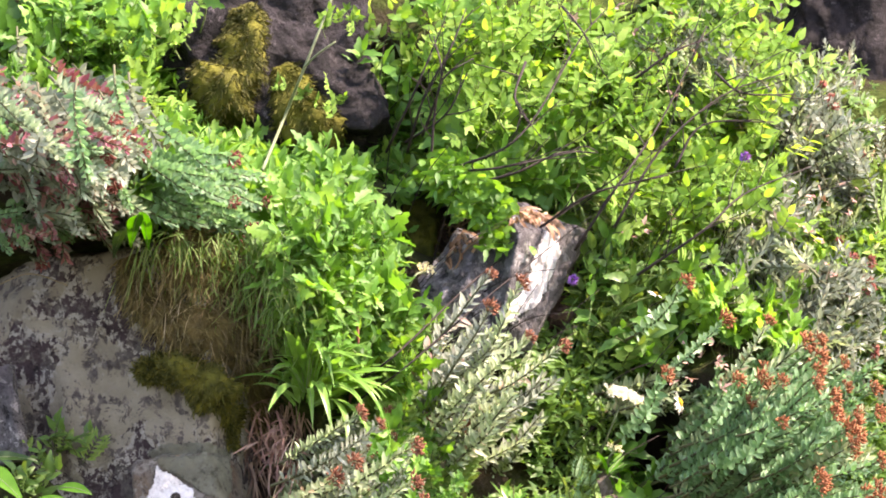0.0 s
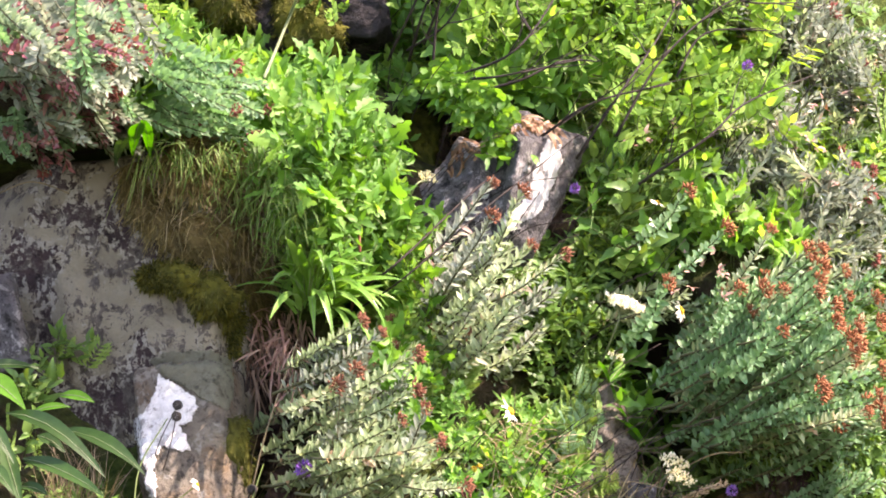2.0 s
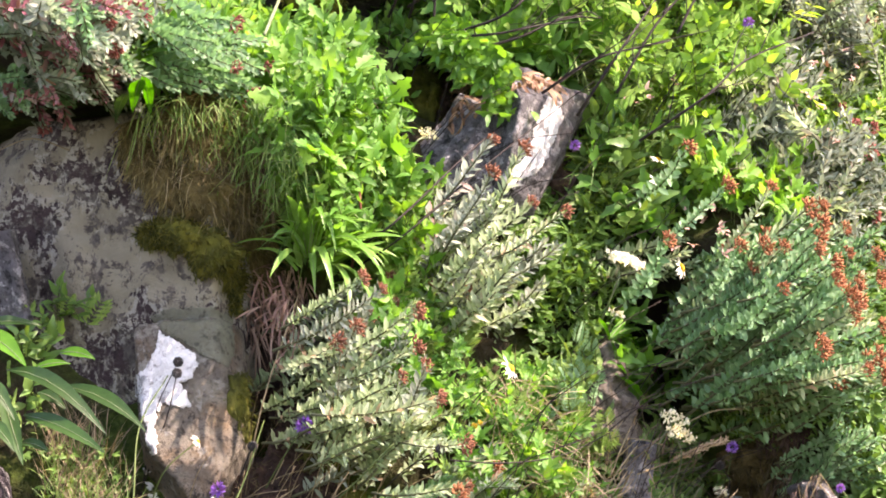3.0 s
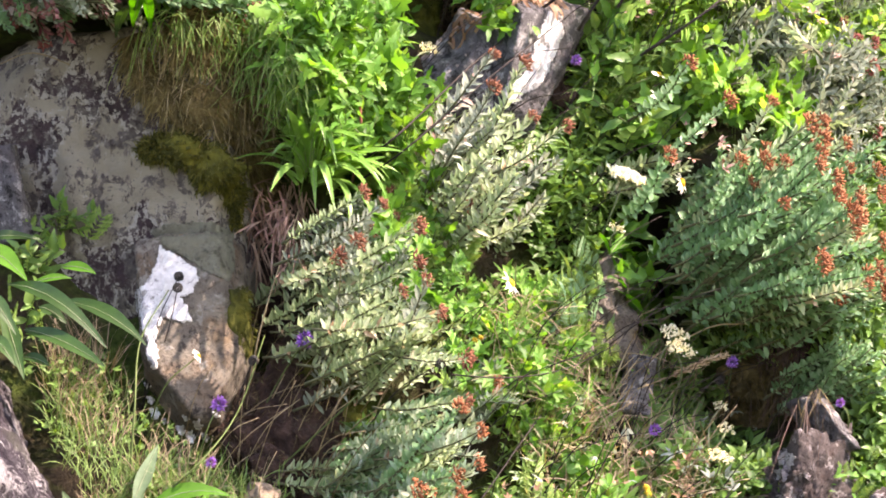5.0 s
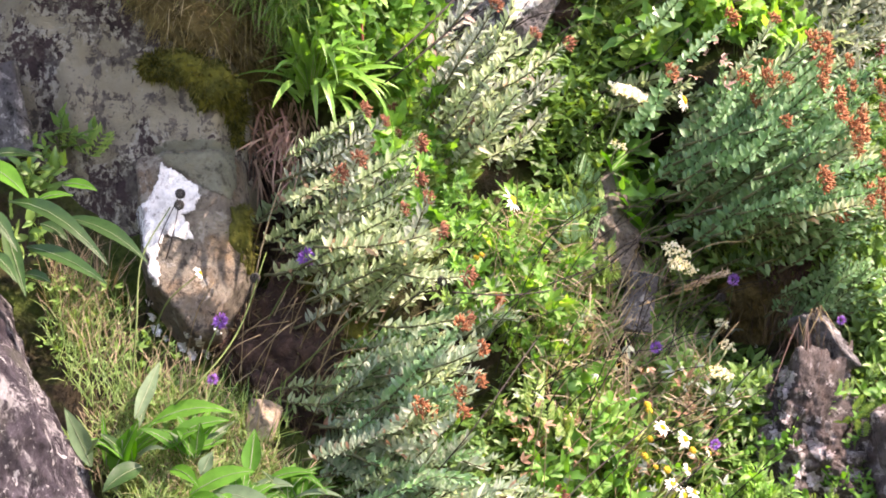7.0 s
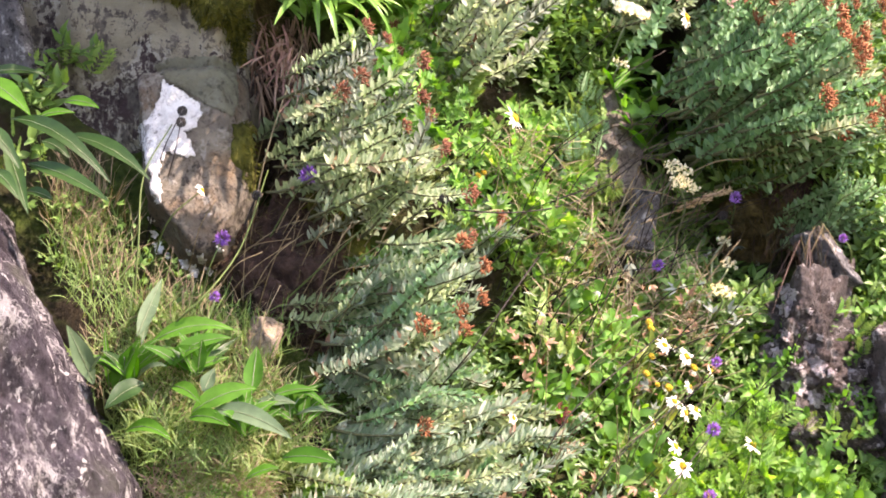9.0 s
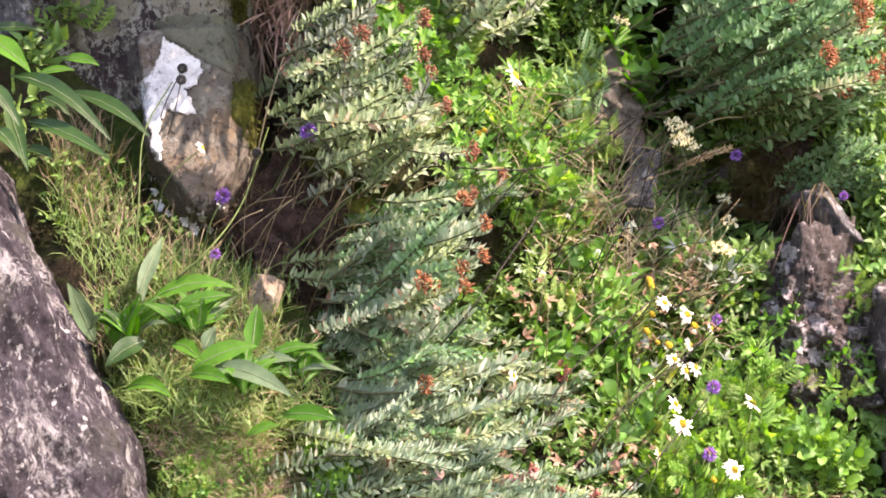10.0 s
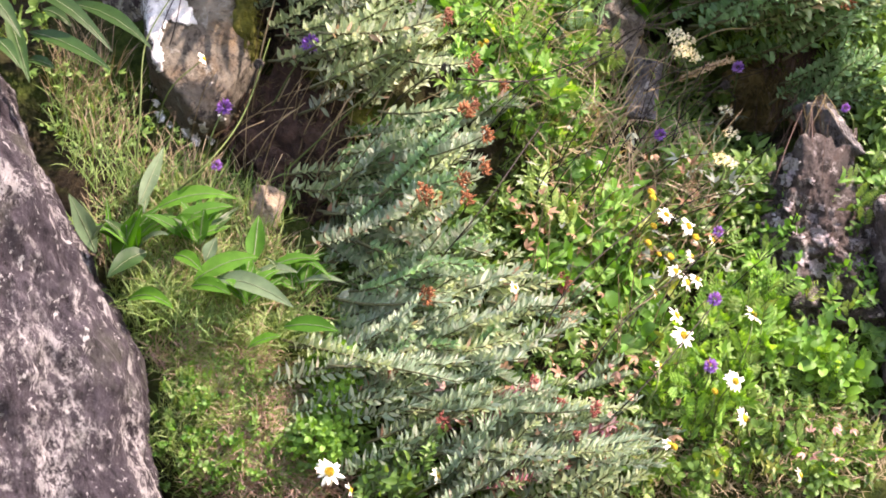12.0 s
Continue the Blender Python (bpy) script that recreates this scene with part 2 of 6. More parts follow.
M_TURFFUR = leaf_mat("turf_fur", (0.06, 0.05, 0.018), (0.14, 0.115, 0.046), (0.30, 0.24, 0.12), 0.2, 0.75)
M_WHITE = leaf_mat("white_petal", (0.72, 0.72, 0.68), (0.82, 0.82, 0.80), (0.88, 0.88, 0.86), 0.3, 0.5)
M_CREAM = leaf_mat("cream_petal", (0.68, 0.62, 0.46), (0.80, 0.76, 0.62), (0.85, 0.82, 0.74), 0.3, 0.5)
M_YELLOW = dull_mat("yellow_disc", (0.42, 0.27, 0.02), (0.64, 0.46, 0.05), 90)
M_PURPLE = leaf_mat("purple_floret", (0.15, 0.06, 0.36), (0.27, 0.12, 0.54), (0.40, 0.24, 0.66), 0.3, 0.6)
M_BUD = dull_mat("dark_bud", (0.02, 0.025, 0.02), (0.07, 0.06, 0.06), 90)
M_SLAB = slab_mat()
M_OUTCROP = rock_mat("outcrop_rock", (0.088, 0.072, 0.068), (0.022, 0.016, 0.015), (0.30, 0.28, 0.275), 0.55, (0.06, 0.04, 0.034), 0.46, 3.6)
M_PINKCRUST = rock_mat("pinkish_crust", (0.40, 0.35, 0.36), (0.12, 0.09, 0.085), (0.52, 0.49, 0.49), 0.46, None, 0.40, 4.0)
M_OCHRE = rock_mat("ochre_rock", (0.15, 0.132, 0.105), (0.05, 0.04, 0.032), (0.27, 0.255, 0.22), 0.56, (0.15, 0.105, 0.066), 0.43, 2.0)
M_BROWNROCK = rock_mat("brown_rock", (0.15, 0.128, 0.105), (0.085, 0.07, 0.058), (0.20, 0.18, 0.155), 0.56, None, 0.40, 2.4)
M_BOULDER = boulder_mat()
# Purple-grey stone; the overhang's shade is partly put into this dark colour.
M_DARKROCK = rock_mat("shade_toned_rock", (0.021, 0.018, 0.021), (0.004, 0.003, 0.004), (0.10, 0.092, 0.098), 0.58, None, 0.475, 3.4)
M_PALEROCK = rock_mat("pale_rock", (0.125, 0.12, 0.124), (0.026, 0.025, 0.027), (0.38, 0.37, 0.37), 0.54, None, 0.44, 3.6)
M_CURL = leaf_mat("curled_leaf", (0.10, 0.045, 0.025), (0.22, 0.12, 0.07), (0.46, 0.33, 0.22), 0.2, 0.6)
# Olive crust with the shade of the overhang mixed into its colour.
M_OLIVESHADE = rock_mat("olive_crust_in_shade", (0.10, 0.10, 0.072), (0.055, 0.05, 0.036), (0.135, 0.135, 0.10), 0.5, None, 0.3)
# White for real lichen flecks and for patches of sunlight painted on rock.
M_LICHENSUN = rock_mat("white_lichen_and_sun", (0.62, 0.61, 0.59), (0.36, 0.33, 0.31), (0.76, 0.76, 0.75), 0.42, None, 0.30)


def ground_mat():
    m, n, l = nodes_of("bank_soil")
    col = ramp(n, l, noise_tex(n, l, 16, 8, 0.7), [(0.3, (0.014, 0.010, 0.006)), (0.55, (0.035, 0.026, 0.015)), (0.8, (0.08, 0.065, 0.04))])
    moss = ramp(n, l, noise_tex(n, l, 4.5, 7, 0.65, 0.6), [(0.42, (0, 0, 0)), (0.58, (1, 1, 1))])
    col = mix_col(n, l, moss, col, ramp(n, l, noise_tex(n, l, 70, 5), [(0.3, (0.02, 0.04, 0.006)), (0.7, (0.075, 0.105, 0.02))]))
    p = n["Principled BSDF"]
    p.inputs["Roughness"].default_value, p.inputs["Specular IOR Level"].default_value = 0.95, 0.15
    l.new(col, p.inputs["Base Color"])
    b1 = bump(n, l, noise_tex(n, l, 25, 8, 0.7), 1.0, 0.03)
    l.new(bump(n, l, noise_tex(n, l, 150, 4), 0.7, 0.006, b1), p.inputs["Normal"])
    return m


M_BANK = ground_mat()

# ---- chart of the bank: u across, v down, 1 unit is 0.9 mm at five metres from the eye ----
FOCAL = 784 / math.tan(radians(LENS / 2))
CH = pose(0, 0, 0, 90 + 3.5).to_3x3()
UNIT = 5.0 / FOCAL
ZC = EYE.z + 5.0 * math.tan(radians(3.5))

# u, v, half-width, half-height, metres that the bank swells (minus: sinks)
SWELLS = [
    (150, -190, 260, 110, 0.27), (560, -60, 190, 170, 0.16), (640, 130, 170, 200, 0.10), (720, 560, 170, 220, 0.13),
    (1190, 400, 70, 140, -0.36), (490, 560, 55, 170, -0.12), (1400, 300, 220, 180, 0.16), (1310, 645, 150, 85, -0.26),
    (900, 1180, 520, 260, 0.16), (380, 1000, 230, 170, 0.10), (400, 1210, 150, 130, 0.10), (840, 830, 240, 180, 0.06), (440, -330, 180, 130, -0.22),
    (80, 35, 150, 45, -0.14), (170, -110, 240, 75, 0.32), (190, 290, 240, 240, -0.12), (180, 780, 150, 90, 0.08), (765, -90, 85, 75, -0.24), (680, -280, 110, 120, -0.18),
]


def bank_y(x, z):
    """Depth of the bank's surface at x, z."""
    u, v = 784 + x / UNIT, 441 - (z - ZC) / UNIT
    y = 5.0 + 0.34 * (z - ZC) + 0.16 * x
    for cu, cv, ru, rv, out in SWELLS:
        e = ((u - cu) / ru) ** 2 + ((v - cv) / rv) ** 2
        if e < 9:
            y -= out * math.exp(-e)
    corner = (u - 1530) / 180 + (-430 - v) / 180
    if corner > 0:
        y += 0.9 * min(1.5, corner) ** 1.5
    y -= 0.05 * noise.fractal(Vector((x * 4, z * 4, 3.1)), 1.0, 2.0, 4) + 0.02 * noise.noise(Vector((x * 17, z * 17, 9.0)))
    return y


def ray_at(u, v):
    return CH @ Vector(((u - 784) / FOCAL, (441 - v) / FOCAL, -1.0))


def at(u, v, y):
    """The point of the chart at u, v whose depth is y."""
    w = ray_at(u, v)
    return EYE + w * (y / w.y)


def on(u, v, out=0.0):
    """The point of the chart at u, v on the bank, raised towards the open by out metres."""
    y = 5.0
    for _ in range(5):
        p = at(u, v, y)
        y = bank_y(p.x, p.z)
    return at(u, v, y - out)


# ---- mesh helpers ----
class Soup:
    """Collects vertices and faces with a material index."""

    def __init__(self):
        self.v, self.f, self.m = [], [], []

    def blade(self, base, d, up, length, width, k=4, shape="lance", fold=0.25, curl=0.5, teeth=0.0, mat=0):
        d = d.normalized()
        side = d.cross(up)
        if side.length < 1e-5:
            side = d.orthogonal()
        side.normalize()
        up = side.cross(d).normalized()
        i0, pos, step = len(self.v), Vector(base), length / k
        for i in range(k + 1):
            t = i / k
            if shape == "lance":
                w = max(0.15, (t / 0.35) ** 0.6) if t < 0.35 else (1 - (t - 0.35) / 0.65) ** 0.75
            elif shape == "oval":
                w = math.sqrt(max(0, 1 - (2 * t - 1) ** 2)) if 0 < t < 1 else (0.15 if t == 0 else 0)
            elif shape == "spoon":
                w = (0.4 + 0.8 * t) if t < 0.74 else (0.85 if t < 1 else 0.0)
            elif shape == "leaf":
                w = (0.32, 0.72, 0.98, 0.94, 0.58, 0.0)[i] if k == 5 else math.sin(math.pi * t)
            elif shape == "strap":
                w = (0.75 + 0.25 * math.sin(math.pi * t)) * (1 - t ** 5)
            else:
                w = math.sin(math.pi * (0.1 + 0.9 * t) ** 1.3) if t < 1 else 0
            if teeth and 0 < i < k:
                w *= 1 + teeth * (1 if i % 2 else -1)
            w *= width * 0.5
            if i < k:
                self.v += [pos - side * w + up * fold * w, pos.copy(), pos + side * w + up * fold * w]
            else:
                self.v.append(pos.copy())
            a = -curl / k
            d, up = (d * math.cos(a) + up * math.sin(a)), (up * math.cos(a) - d * math.sin(a))
            pos = pos + d * step
        for i in range(k):
            a = i0 + 3 * i
            if i < k - 1:
                self.f += [(a, a + 1, a + 4, a + 3), (a + 1, a + 2, a + 5, a + 4)]
            else:
                self.f += [(a, a + 1, a + 3), (a + 1, a + 2, a + 3)]
            self.m += [mat, mat]

    def tube(self, pts, r0, r1, sides=5, mat=0):
        i0, n = len(self.v), len(pts)
        for i, p in enumerate(pts):
            d = (pts[min(n - 1, i + 1)] - pts[max(0, i - 1)]).normalized()
            a = d.orthogonal().normalized() if i == 0 else (a - d * a.dot(d)).normalized()
            b = d.cross(a)
            r = r0 + (r1 - r0) * i / (n - 1)
            for s in range(sides):
                w = 2 * math.pi * s / sides
                self.v.append(p + (a * math.cos(w) + b * math.sin(w)) * r)
        for i in range(n - 1):
            for s in range(sides):
                q, e = i0 + i * sides, (s + 1) % sides
                self.f.append((q + s, q + e, q + sides + e, q + sides + s))
                self.m.append(mat)
        self.f += [tuple(i0 + sides - 1 - s for s in range(sides)), tuple(i0 + (n - 1) * sides + s for s in range(sides))]
        self.m += [mat, mat]

    def drop(self, c, d, length, r, mat=0, sides=5):
        """A small pointed grain."""
        d = d.normalized()
        a = d.orthogonal().normalized()
        b, i0 = d.cross(a), len(self.v)
        self.v.append(Vector(c))
        for f, w in ((0.3, 1.0), (0.65, 0.75)):
            for s in range(sides):
                g = 2 * math.pi * s / sides
                self.v.append(Vector(c) + d * length * f + (a * math.cos(g) + b * math.sin(g)) * r * w)
        self.v.append(Vector(c) + d * length)
        for s in range(sides):
            e = (s + 1) % sides
            self.f += [(i0, i0 + 1 + e, i0 + 1 + s), (i0 + 1 + s, i0 + 1 + e, i0 + 1 + sides + e, i0 + 1 + sides + s),
                       (i0 + 1 + sides + s, i0 + 1 + sides + e, i0 + 1 + 2 * sides)]
            self.m += [mat] * 3

    def mesh(self, name, mats, smooth=True):
        me = bpy.data.meshes.new(name)
        me.from_pydata([tuple(p) for p in self.v], [], self.f)
        for mt in mats:
            me.materials.append(mt)
        me.polygons.foreach_set("material_index", self.m)
        me.polygons.foreach_set("use_smooth", [smooth] * len(self.f))
        me.update()
        return me


def thing(name, where, label, category, group="", kind=""):
    ob = new(name)
    ob.empty_display_size = 0.05
    ob.location = where
    return tagged(ob, label, category, group, kind)


def whole(name, me, m, label, category, group="", kind=""):
    ob = new(name, me)
    ob.matrix_basis = m
    return tagged(ob, label, category, group, kind)


def part(name, me, parent, m=None, label=""):
    """A mesh under a thing or a part; m is its pose in the world."""
    ob = new(name, me)
    ob.parent = parent
    top, base = parent, Matrix.Identity(4)
    while top:
        base = top.matrix_basis @ base
        top = top.parent
    ob.matrix_basis = base.inverted() @ (m if m else Matrix.Identity(4))
    if label:
        ob["label"] = label
    return ob


def aim(p, d, roll=0.0, s=1.0, face=None):
    """Pose with local z along d; face: where local -y should look."""
    d = d.normalized()
    back = -(face if face else Vector((0, -1, 0)))
    y = back - d * back.dot(d)
    if y.length < 1e-4:
        y = d.orthogonal()
    y.normalize()
    x = y.cross(d)
    m = Matrix((x, y, d)).transposed().to_4x4()
    return Matrix.Translation(p) @ m @ Matrix.Rotation(roll, 4, "Z") @ Matrix.Scale(s, 4)


def curve(points, steps=5):
    """A smooth line through the points."""
    pts = [Vector(p) for p in points]
    pts = [2 * pts[0] - pts[1]] + pts + [2 * pts[-1] - pts[-2]]
    res = []
    for i in range(1, len(pts) - 2):
        a, b, c, d = pts[i - 1:i + 3]
        for s in range(steps):
            t = s / steps
            res.append(0.5 * (2 * b + (c - a) * t + (2 * a - 5 * b + 4 * c - d) * t * t + (3 * b - a - 3 * c + d) * t ** 3))
    return res + [pts[-2]]


rnd = random.Random(7)


def jit(s):
    return Vector((rnd.uniform(-s, s), rnd.uniform(-s, s), rnd.uniform(-s, s)))


def in_spots(spots):
    """A random place in one of the ellipses (u, v, half-width, half-height), and how near its middle (1 to 0)."""
    areas = [a[2] * a[3] for a in spots]
    u, v, ru, rv = rnd.choices(spots, areas)[0]
    r, w = math.sqrt(rnd.random()), rnd.uniform(0, 2 * math.pi)
    return u + ru * r * math.cos(w), v + rv * r * math.sin(w), 1 - r * r


# ---- the ground: one sheet, level before the bank, rising over it ----
def build_ground():
    xs = [-60, -25, -10, -5, -3, -2, -1.5, -1.2] + [-1.0 + 0.01 * i for i in range(201)] + [1.2, 1.5, 2, 3, 5, 10, 25, 60]
    front = [-60, -25, -10, -4, -1, 1, 2.5, 3.3]
    zs = [0.15, 0.4, 0.7] + [0.85 + 0.01 * i for i in range(205)]
    verts, faces = [], []
    rows = 0
    for y in front:
        verts += [(x, y, 0.02 * noise.noise(Vector((x, y, 0)))) for x in xs]
        rows += 1
    for z in zs:
        verts += [(x, bank_y(max(-1.6, min(1.6, x)), z) + (0.04 * (abs(x) - 1.6) if abs(x) > 1.6 else 0), z) for x in xs]
        rows += 1
    for k in (0.3, 0.8, 1.8, 4, 9, 20):
        verts += [(x, bank_y(max(-1.6, min(1.6, x)), 2.89) + k * 1.1, 2.89 + k * 0.8 + 0.1 * noise.noise(Vector((x, k, 5)))) for x in xs]
        rows += 1
    w = len(xs)
    for r in range(rows - 1):
        for c in range(w - 1):
            a = r * w + c
            faces.append((a, a + 1, a + w + 1, a + w))
    me = bpy.data.meshes.new("ground")
    me.from_pydata(verts, [], faces)
    me.materials.append(M_BANK)
    me.polygons.foreach_set("use_smooth", [True] * len(faces))
    whole("ground", me, Matrix.Identity(4), "steep bank of dark mossy soil above a level path", "ground", kind="structure")


build_ground()


# ---- rocks ----
def rock_mesh(name, half, planes, mat, rough=0.02, res=40, soft=26.0, freq=7.0, seed=0.0):
    """A rock bounded by planes (normal, distance), corners worn, skin uneven."""
    bm = bmesh.new()
    bmesh.ops.create_cube(bm, size=2.0)
    bmesh.ops.subdivide_edges(bm, edges=bm.edges[:], cuts=res, use_grid_fill=True)
    H = Vector(half)
    cuts = [(Vector(nn).normalized(), dd) for nn, dd in planes] + [(Vector(s), 1.0) for s in
            ((1, 0, 0), (-1, 0, 0), (0, 1, 0), (0, -1, 0), (0, 0, 1), (0, 0, -1))]
    for vt in bm.verts:
        n = vt.co.normalized()
        acc = 0.0
        for nn, dd in cuts:
            k = n.dot(nn)
            if k > 0.02:
                acc += (k / dd) ** soft
        r = acc ** (-1 / soft)
        p = Vector((n.x * r * H.x, n.y * r * H.y, n.z * r * H.z))
        q = p * freq + Vector((seed, seed * 1.7, 0))
        p += n * (rough * noise.fractal(q, 0.75, 2.1, 6) + rough * 0.7 * noise.noise(q * 0.4))
        vt.co = p
    me = bpy.data.meshes.new(name)
    bm.to_mesh(me)
    bm.free()
    me.materials.append(mat)
    me.polygons.foreach_set("use_smooth", [True] * len(me.polygons))
    return me


def rock(name, u, v, out, half, planes, mat, label, tilt=(0, 0, 0), **kw):
    p = on(u, v, out)
    return whole(name, rock_mesh(name, half, planes, mat, **kw), pose(*p, *tilt), label, "rock")



from mathutils.bvhtree import BVHTree

slab = rock("rock_slab", 195, 322, -0.03, (0.27, 0.13, 0.31), [((0.8, -0.1, -0.9), 1.15), ((-0.5, -0.35, 0.7), 1.08)],
            M_SLAB, "shaded grey rock slab blotched with pale lichen", (10, 0, -25), rough=0.016, res=60, soft=34.0, seed=2.0)


def slab_at(u, v):
    """The point of the slab's face at u, v of the chart."""
    n, p, w = slab.matrix_basis.to_3x3() @ Vector((0, -1, 0)), slab.matrix_basis @ Vector((0, -0.13, 0)), ray_at(u, v)
    return EYE + w * ((p - EYE).dot(n) / w.dot(n))


LEAN = pose(0, 0, 0, -17, -5, 4).to_3x3()
ochre = whole("ochre_rock", rock_mesh("ochre_rock", (0.084, 0.10, 0.150), [((0.8, -0.2, -0.75), 1.0), ((-0.7, -0.2, -0.8), 1.0), ((0.8, -0.7, 0.1), 1.1)],
                                      M_OCHRE, rough=0.008, res=44, soft=22.0, freq=12.0, seed=5.0),
              Matrix.Translation(slab_at(337, 385) + LEAN @ Vector((0, 0.055, -0.125))) @ LEAN.to_4x4(), "tan ochre-stained rock at the foot of the slab", "rock")
rock("rock_flake", 18, 270, 0.10, (0.026, 0.05, 0.075), [((0.8, -0.6, 0.4), 0.8), ((-0.6, -0.7, -0.2), 0.8), ((0.1, -0.8, 0.7), 0.9)],
     M_PALEROCK, "broken pale flake of rock beside the slab", (0, -8, 20), rough=0.008, res=24, soft=30.0, freq=16.0, seed=12.0)
rock("lichen_boulder", -268, 1205, 0.12, (0.42, 0.34, 0.62), [((0.836, 0, 0.549), 0.887), ((0.5, -0.8, 0.2), 1.05), ((0.1, -0.85, 0.5), 1.0)],
     M_BOULDER, "purple-grey boulder crusted with white lichen", (0, -8, 0), rough=0.026, res=105, freq=8.0, seed=9.0)
pale = rock("pale_rock", 908, 25, 0.13, (0.082, 0.10, 0.125), [((-0.75, -0.6, -0.35), 0.50), ((0.74, -0.64, 0.2), 0.60), ((0.1, -0.45, 0.9), 0.8), ((-0.8, -0.2, 0.5), 0.8), ((0.5, -0.5, -0.7), 0.95)],
     M_PALEROCK, "angular pale rock with one white sunlit face", (0, 26, 0), rough=0.010, res=56, soft=50.0, freq=14.0, seed=11.0)
rock("pale_rock", 838, 62, 0.05, (0.085, 0.08, 0.09), [((-0.6, -0.7, 0.2), 0.7), ((0.5, -0.7, 0.5), 0.7), ((0.1, -0.9, -0.3), 0.8)],
     M_PALEROCK, "low grey rock half hidden behind roseroot", (0, 30, -10), rough=0.012, res=36, soft=30.0, freq=14.0, seed=19.0)
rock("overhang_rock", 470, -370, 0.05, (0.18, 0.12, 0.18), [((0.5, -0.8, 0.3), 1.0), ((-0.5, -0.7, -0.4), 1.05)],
     M_DARKROCK, "grey rock coloured dark for the shade under leaves", (0, -10, 0), rough=0.04, res=44, seed=14.0)
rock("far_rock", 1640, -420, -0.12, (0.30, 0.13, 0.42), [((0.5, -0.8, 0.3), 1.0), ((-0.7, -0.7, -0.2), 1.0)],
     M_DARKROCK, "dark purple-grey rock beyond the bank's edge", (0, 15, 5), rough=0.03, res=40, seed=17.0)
outcrop = rock("outcrop_rock", 1428, 905, -0.01, (0.090, 0.11, 0.165), [((-0.6, -0.3, 0.75), 0.72), ((0.8, -0.5, 0.3), 0.85), ((-0.7, -0.7, 0.1), 0.85), ((0.2, -0.8, -0.5), 0.9), ((0.2, -0.8, 0.5), 0.9)],
     M_OUTCROP, "weathered grey outcrop with white lichen patches", (0, -12, -12), rough=0.030, res=72, soft=18.0, freq=26.0, seed=21.0)
rock("wedge_rock", 1462, 676, 0.11, (0.028, 0.05, 0.050), [((0.75, -0.6, 0.3), 0.6), ((-0.8, -0.6, 0.2), 0.6), ((0.2, -0.5, 0.9), 0.85), ((-0.3, -0.7, -0.7), 0.9)],
     M_PALEROCK, "small pale wedge of rock below hanging roots", (0, -26, 10), rough=0.010, res=26, soft=40.0, freq=24.0, seed=23.0)
rock("brow_stone", 1387, -450, 0.05, (0.014, 0.03, 0.035), [((0.8, -0.5, 0.5), 0.8), ((-0.6, -0.6, -0.2), 0.9)],
     M_PALEROCK, "small white sunlit stone on the brow", (0, 5, 0), rough=0.008, res=12, seed=41.0)
rock("edge_rock", 1640, 985, 0.03, (0.09, 0.10, 0.17), [((-0.8, -0.5, 0.3), 0.9), ((0.3, -0.8, 0.4), 1.0)],
     M_OUTCROP, "grey lichened rock at the bank's edge", (0, -8, 0), rough=0.03, res=40, soft=14.0, freq=14.0, seed=27.0)
rock("standing_stone", 1060, 480, 0.01, (0.055, 0.06, 0.09), [((0.8, -0.6, 0.4), 0.75), ((-0.7, -0.5, 0.5), 0.8), ((0.1, -0.8, 0.7), 0.8)],
     M_BROWNROCK, "brown-grey rock face among green leaves", (0, -8, 8), rough=0.022, res=36, soft=12.0, freq=14.0, seed=31.0)
rock("slate_stone", 1130, 606, 0.08, (0.026, 0.022, 0.046), [((0.8, -0.6, 0.4), 0.85), ((-0.7, -0.5, 0.5), 0.9)],
     M_PALEROCK, "small pale grey stone in shade", (0, 10, 0), rough=0.006, res=18, seed=33.0)
rock("tan_stone", 465, 820, 0.065, (0.023, 0.03, 0.027), [((0.8, -0.6, 0.1), 0.8), ((-0.8, -0.55, 0.2), 0.75), ((0.2, -0.6, 0.8), 0.7), ((-0.2, -0.9, -0.3), 0.85)],
     M_TAN, "small tan stone bedded in root soil", (0, 14, 10), rough=0.006, res=22, soft=40.0, freq=18.0, seed=35.0)


# ---- what faces the open: bank and rocks together ----
def front_tree():
    verts, polys = [], []
    for ob in scene.objects:
        if ob.type == "MESH":
            k, mw = len(verts), ob.matrix_basis
            verts += [mw @ v.co for v in ob.data.vertices]
            polys += [[k + i for i in f.vertices] for f in ob.data.polygons]
    return BVHTree.FromPolygons(verts, polys)


FRONT = front_tree()


def front(u, v, out=0.0):
    """The first solid point at u, v, raised towards the eye by out metres."""
    w = ray_at(u, v).normalized()
    hit = FRONT.ray_cast(EYE, w)[0]
    return hit - w * out if hit else on(u, v, out)


